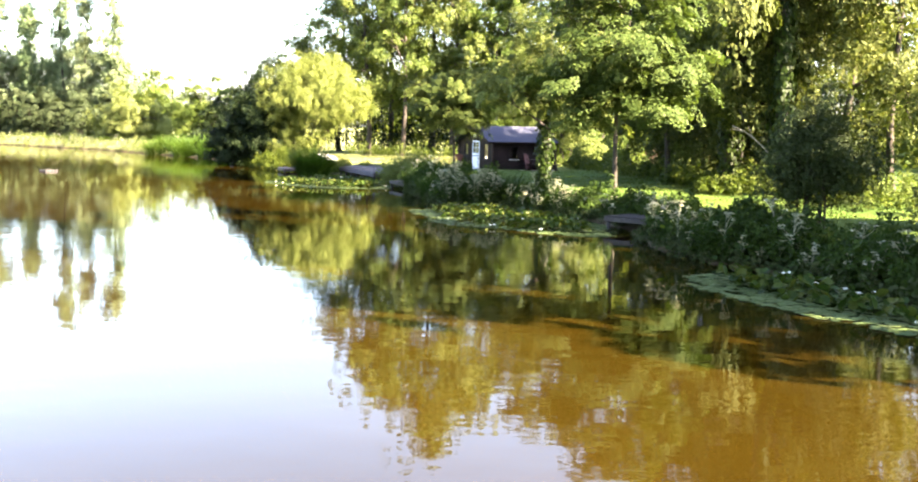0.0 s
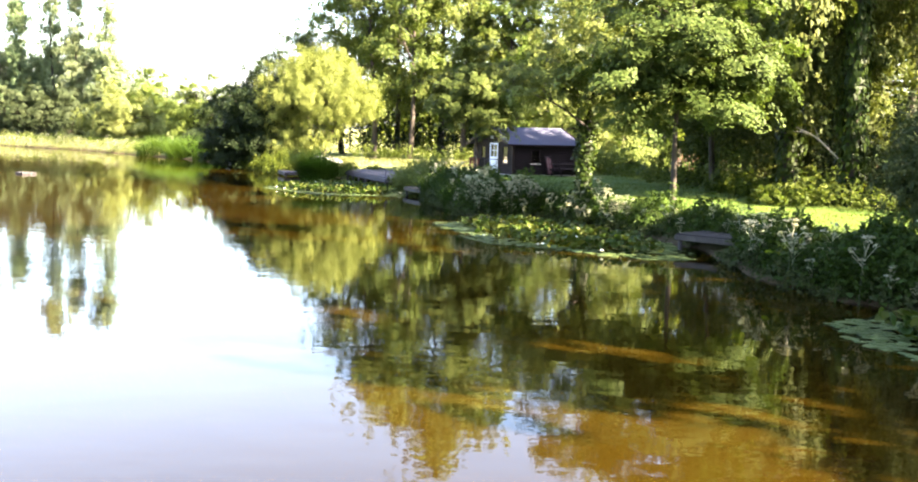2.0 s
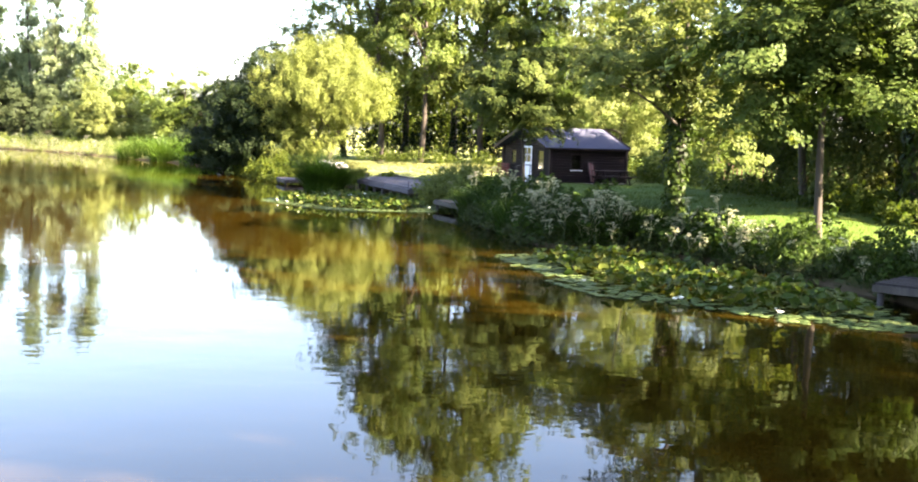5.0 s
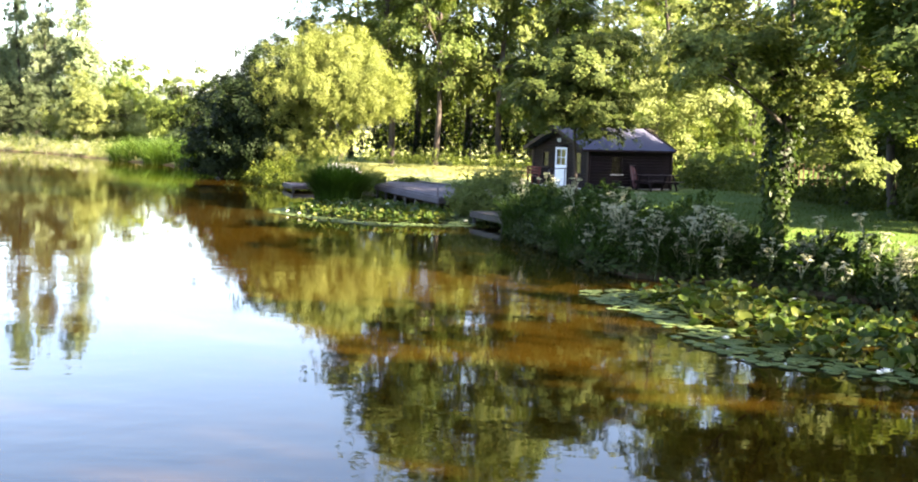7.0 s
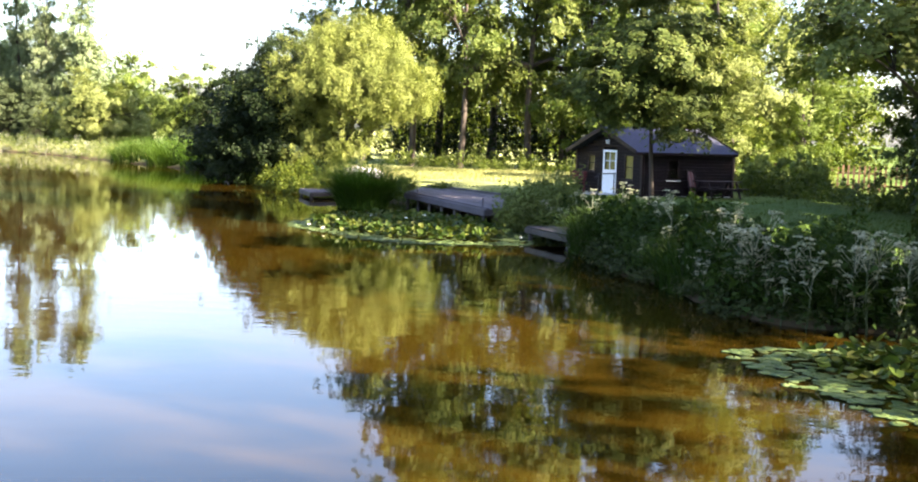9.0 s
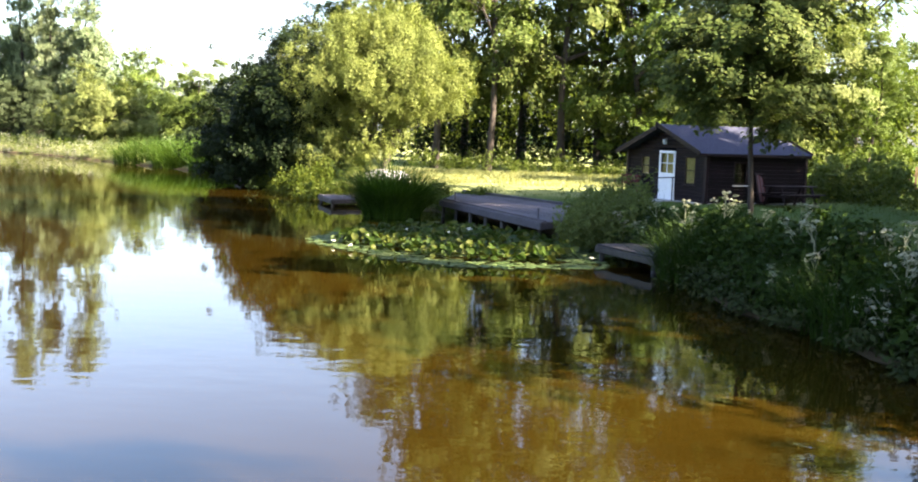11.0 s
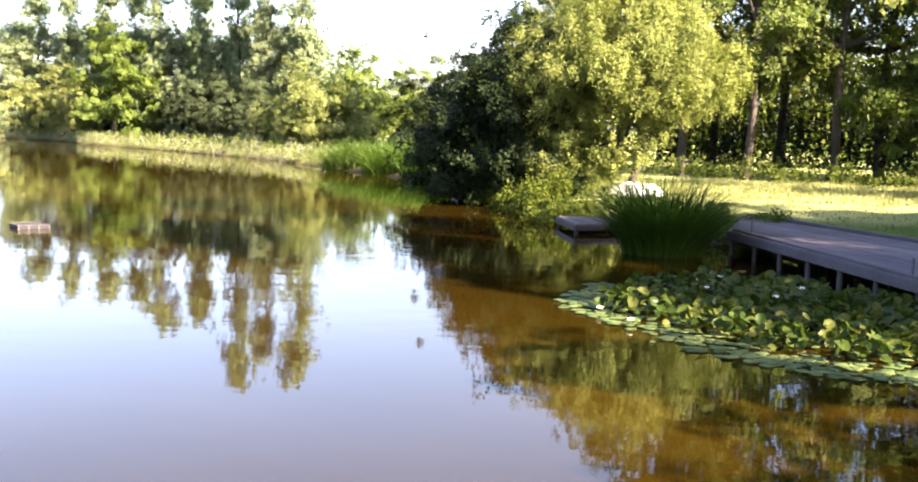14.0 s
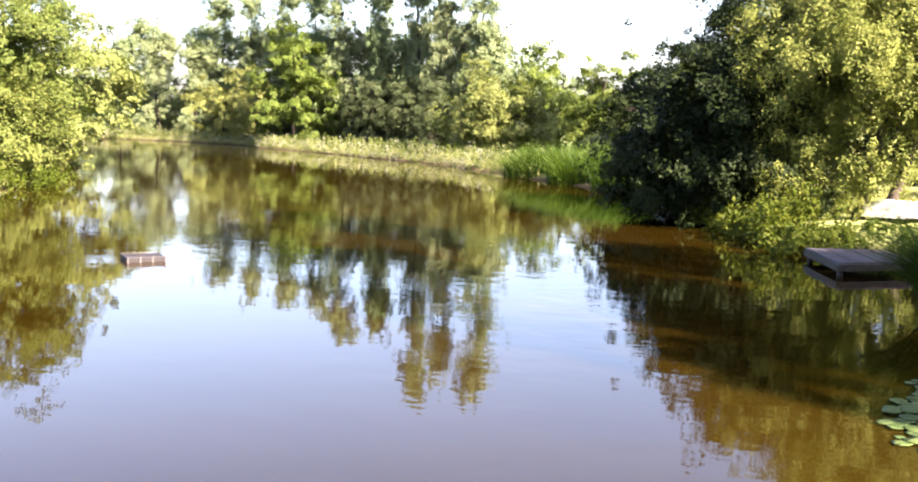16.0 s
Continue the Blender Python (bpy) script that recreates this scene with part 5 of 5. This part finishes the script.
UM = [umbel_plant(131, 0.8), umbel_plant(132, 0.6), umbel_plant(133, 1.0)]
r = np.random.default_rng(134)
spots = np.concatenate([scatter(BANK[2:7], -0.25, 0.7, 46, r), scatter(BANK[5:9], -0.3, 0.6, 24, r), scatter(BANK[8:13], -0.3, 0.7, 80, r), scatter(BANK[12:16], 0.1, 1.6, 40, r), scatter(BANK[15:], -0.3, 0.5, 14, r)])
spots = off_jetties(spots)
for i, (x, y) in enumerate(spots):
    m = standing(None, x, y, max(gz(x, y), 0.02), r.uniform(0, 360), r.uniform(0.75, 1.15))
    if i < 3:
        UM[i].matrix_basis = m
    else:
        copy_thing(UM[i % 3], m)


# ---- water lilies ----
def edge_distance(P, poly):
    A = np.array(poly, float)
    best = np.full(len(P), 1e9)
    for a, c in zip(A, np.roll(A, -1, 0)):
        ab = c - a
        t = np.clip(((P - a) @ ab) / (ab @ ab), 0, 1)
        best = np.minimum(best, np.hypot(*(P - a - t[:, None] * ab).T))
    return best


def pad_mesh(name, cup, wave, seed, mat, sides=8):
    """A lily leaf: notched disc, two rings, cupped or wavy, with a little thickness at the rim."""
    r = np.random.default_rng(seed)
    ang = np.linspace(0.16, 2 * np.pi - 0.16, sides)
    V, k = [(0, 0, 0)], []
    for rad in (0.55, 1.0):
        for a in ang:
            w = 1 + 0.05 * math.sin(3 * a + seed) + r.normal() * 0.015
            V.append((rad * w * math.cos(a), rad * w * math.sin(a) * 0.92, cup * rad * rad + wave * rad * math.sin(2 * a + seed)))
    for a in ang if cup < 0.1 else ():
        V.append((0.99 * math.cos(a), 0.99 * math.sin(a) * 0.92, cup + wave * math.sin(2 * a + seed) - 0.03))
    F = [(0, 1 + i, 2 + i) for i in range(sides - 1)]
    Q = [(1 + i, 1 + sides + i, 2 + sides + i, 2 + i) for i in range(sides - 1)] + [(1 + sides + i, 1 + 2 * sides + i, 2 + 2 * sides + i, 2 + sides + i) for i in range(sides - 1) if cup < 0.1]
    me = bpy.data.meshes.new(name)
    me.from_pydata(V, [], F + Q)
    me.materials.append(mat)
    for p in me.polygons:
        p.use_smooth = True
    return me


FLAT = [pad_mesh("lily_pad", 0.02, 0.015, s, M_PAD) for s in (1, 2, 3)]
UP = [pad_mesh("lily_leaf", 0.28, 0.14, s, M_PADUP) for s in (4, 5, 6)]


def lily_flower(parent, x, y, z, s):
    bm = bmesh.new()
    for ring, (n, tilt, ln) in enumerate(((8, 25, 1.0), (7, 50, 0.8), (5, 72, 0.55))):
        for i in range(n):
            a = 360 * i / n + 20 * ring
            m = pose(0, 0, 0, 0, 0, a) @ pose(0, 0, 0, 0, -tilt, 0)
            vs = [bm.verts.new(m @ Vector(p) * s) for p in ((0, 0, 0), (0.45 * ln, 0.16, 0.03), (1.0 * ln, 0, 0.02), (0.45 * ln, -0.16, 0.03))]
            bm.faces.new(vs)
    o = part("flower", bm, M_PETAL, parent, "white water lily flower")
    o.location = (x, y, z)
    return o


def lily_patch(label, poly, seed, count, upright, size, flowers, near=None):
    """Leaves floating round the rim of the patch, standing crowded and cupped in its middle."""
    r = np.random.default_rng(seed)
    A = np.array(poly)
    e = thing("water_lily_patch", pose(0, 0, 0), label, "water lilies")
    P = r.uniform(A.min(0), A.max(0), (count * 4, 2))
    P = P[in_poly(P, poly)][:count]
    D = edge_distance(P, poly)
    wob = 0.35 * np.sin(P[:, 0] * 2.1 + P[:, 1] * 1.3)
    P, D = P[D > 0.12 + 0.25 * (wob > 0.2)], D[D > 0.12 + 0.25 * (wob > 0.2)]
    key = np.hypot(P[:, 0] - near[0], P[:, 1] - near[1]) if near else D
    order = np.argsort(key)
    rest = {0: [], 1: []}
    made = 0
    for i in order:
        x, y = P[i]
        up = D[i] > 0.75 + 0.5 * r.random() and r.random() < upright
        s = size * r.uniform(0.7, 1.3)
        if up:
            z = r.uniform(0.06, 0.3)
            m = pose(x, y, z, r.normal() * 32, r.normal() * 32, r.uniform(0, 360)) @ Matrix.Diagonal((s, s, s, 1))
        else:
            m = pose(x, y, 0.008 + 0.02 * r.random(), r.normal() * 1.6, r.normal() * 1.6, r.uniform(0, 360)) @ Matrix.Diagonal((s, s, s, 1))
        if made < 280:
            o = new("leaf" if up else "pad", (UP if up else FLAT)[made % 3])
            o.parent = e
            o.matrix_basis = m
            made += 1
        else:
            rest[int(up)].append(m)
    for up, ms in rest.items():
        if not ms:
            continue
        src = (UP if up else FLAT)[0]
        co = np.array([v.co[:] for v in src.vertices])
        fs = [tuple(p.vertices) for p in src.polygons]
        vs, ff = [], []
        for k, m in enumerate(ms):
            M = np.array(m)
            vs.append(co @ M[:3, :3].T + M[:3, 3])
            ff += [tuple(q + k * len(co) for q in f) for f in fs]
        me = bpy.data.meshes.new("leaves" if up else "lily_mat")
        me.from_pydata(np.concatenate(vs).tolist(), [], ff)
        me.polygons.foreach_set("use_smooth", np.ones(len(me.polygons), bool))
        o = link_mesh("leaves" if up else "lily_mat", me, M_PADUP if up else M_PAD, e)
        tagged(o, kind="stuff")
    for q in range(flowers):
        i = r.integers(len(P))
        lily_flower(e, P[i][0], P[i][1], 0.08 + (0.2 if D[i] > 0.9 else 0.0), r.uniform(0.07, 0.1))
    return e


lily_patch("patch of green water lilies with white flowers by the herbs", [(4.4, 22.9), (4.8, 20.8), (5.5, 19.1), (6.1, 17.8), (7.1, 16.3), (8.4, 14.0), (8.8, 17), (8.4, 20), (7.8, 22.4), (6.7, 23.4), (5.4, 23.5)],
           141, 1900, 0.75, 0.1, 9, (5, 20))
lily_patch("broad patch of yellowing water lilies before the bank", [(-2.0, 40.2), (-1.5, 37.2), (-0.8, 34.9), (-0.3, 34), (0.6, 33.2), (2, 31.9), (4, 31.0), (5.0, 31.6), (4.9, 35.5), (3.4, 38), (2.8, 39.3), (1.2, 41), (-0.4, 41)],
           142, 2900, 0.85, 0.088, 8, (-1, 35))
lily_patch("patch of green water lilies beside the timber deck", [(-10.6, 56.5), (-9.3, 54.8), (-8.3, 53.7), (-6.8, 52.7), (-5.2, 52.5), (-3.4, 53.0), (-2.9, 55.5), (-3.8, 59), (-5.6, 60.3), (-7.1, 61.3), (-8.6, 60.8), (-10.1, 59.3)],
           143, 3200, 0.85, 0.088, 10, (-8, 53))
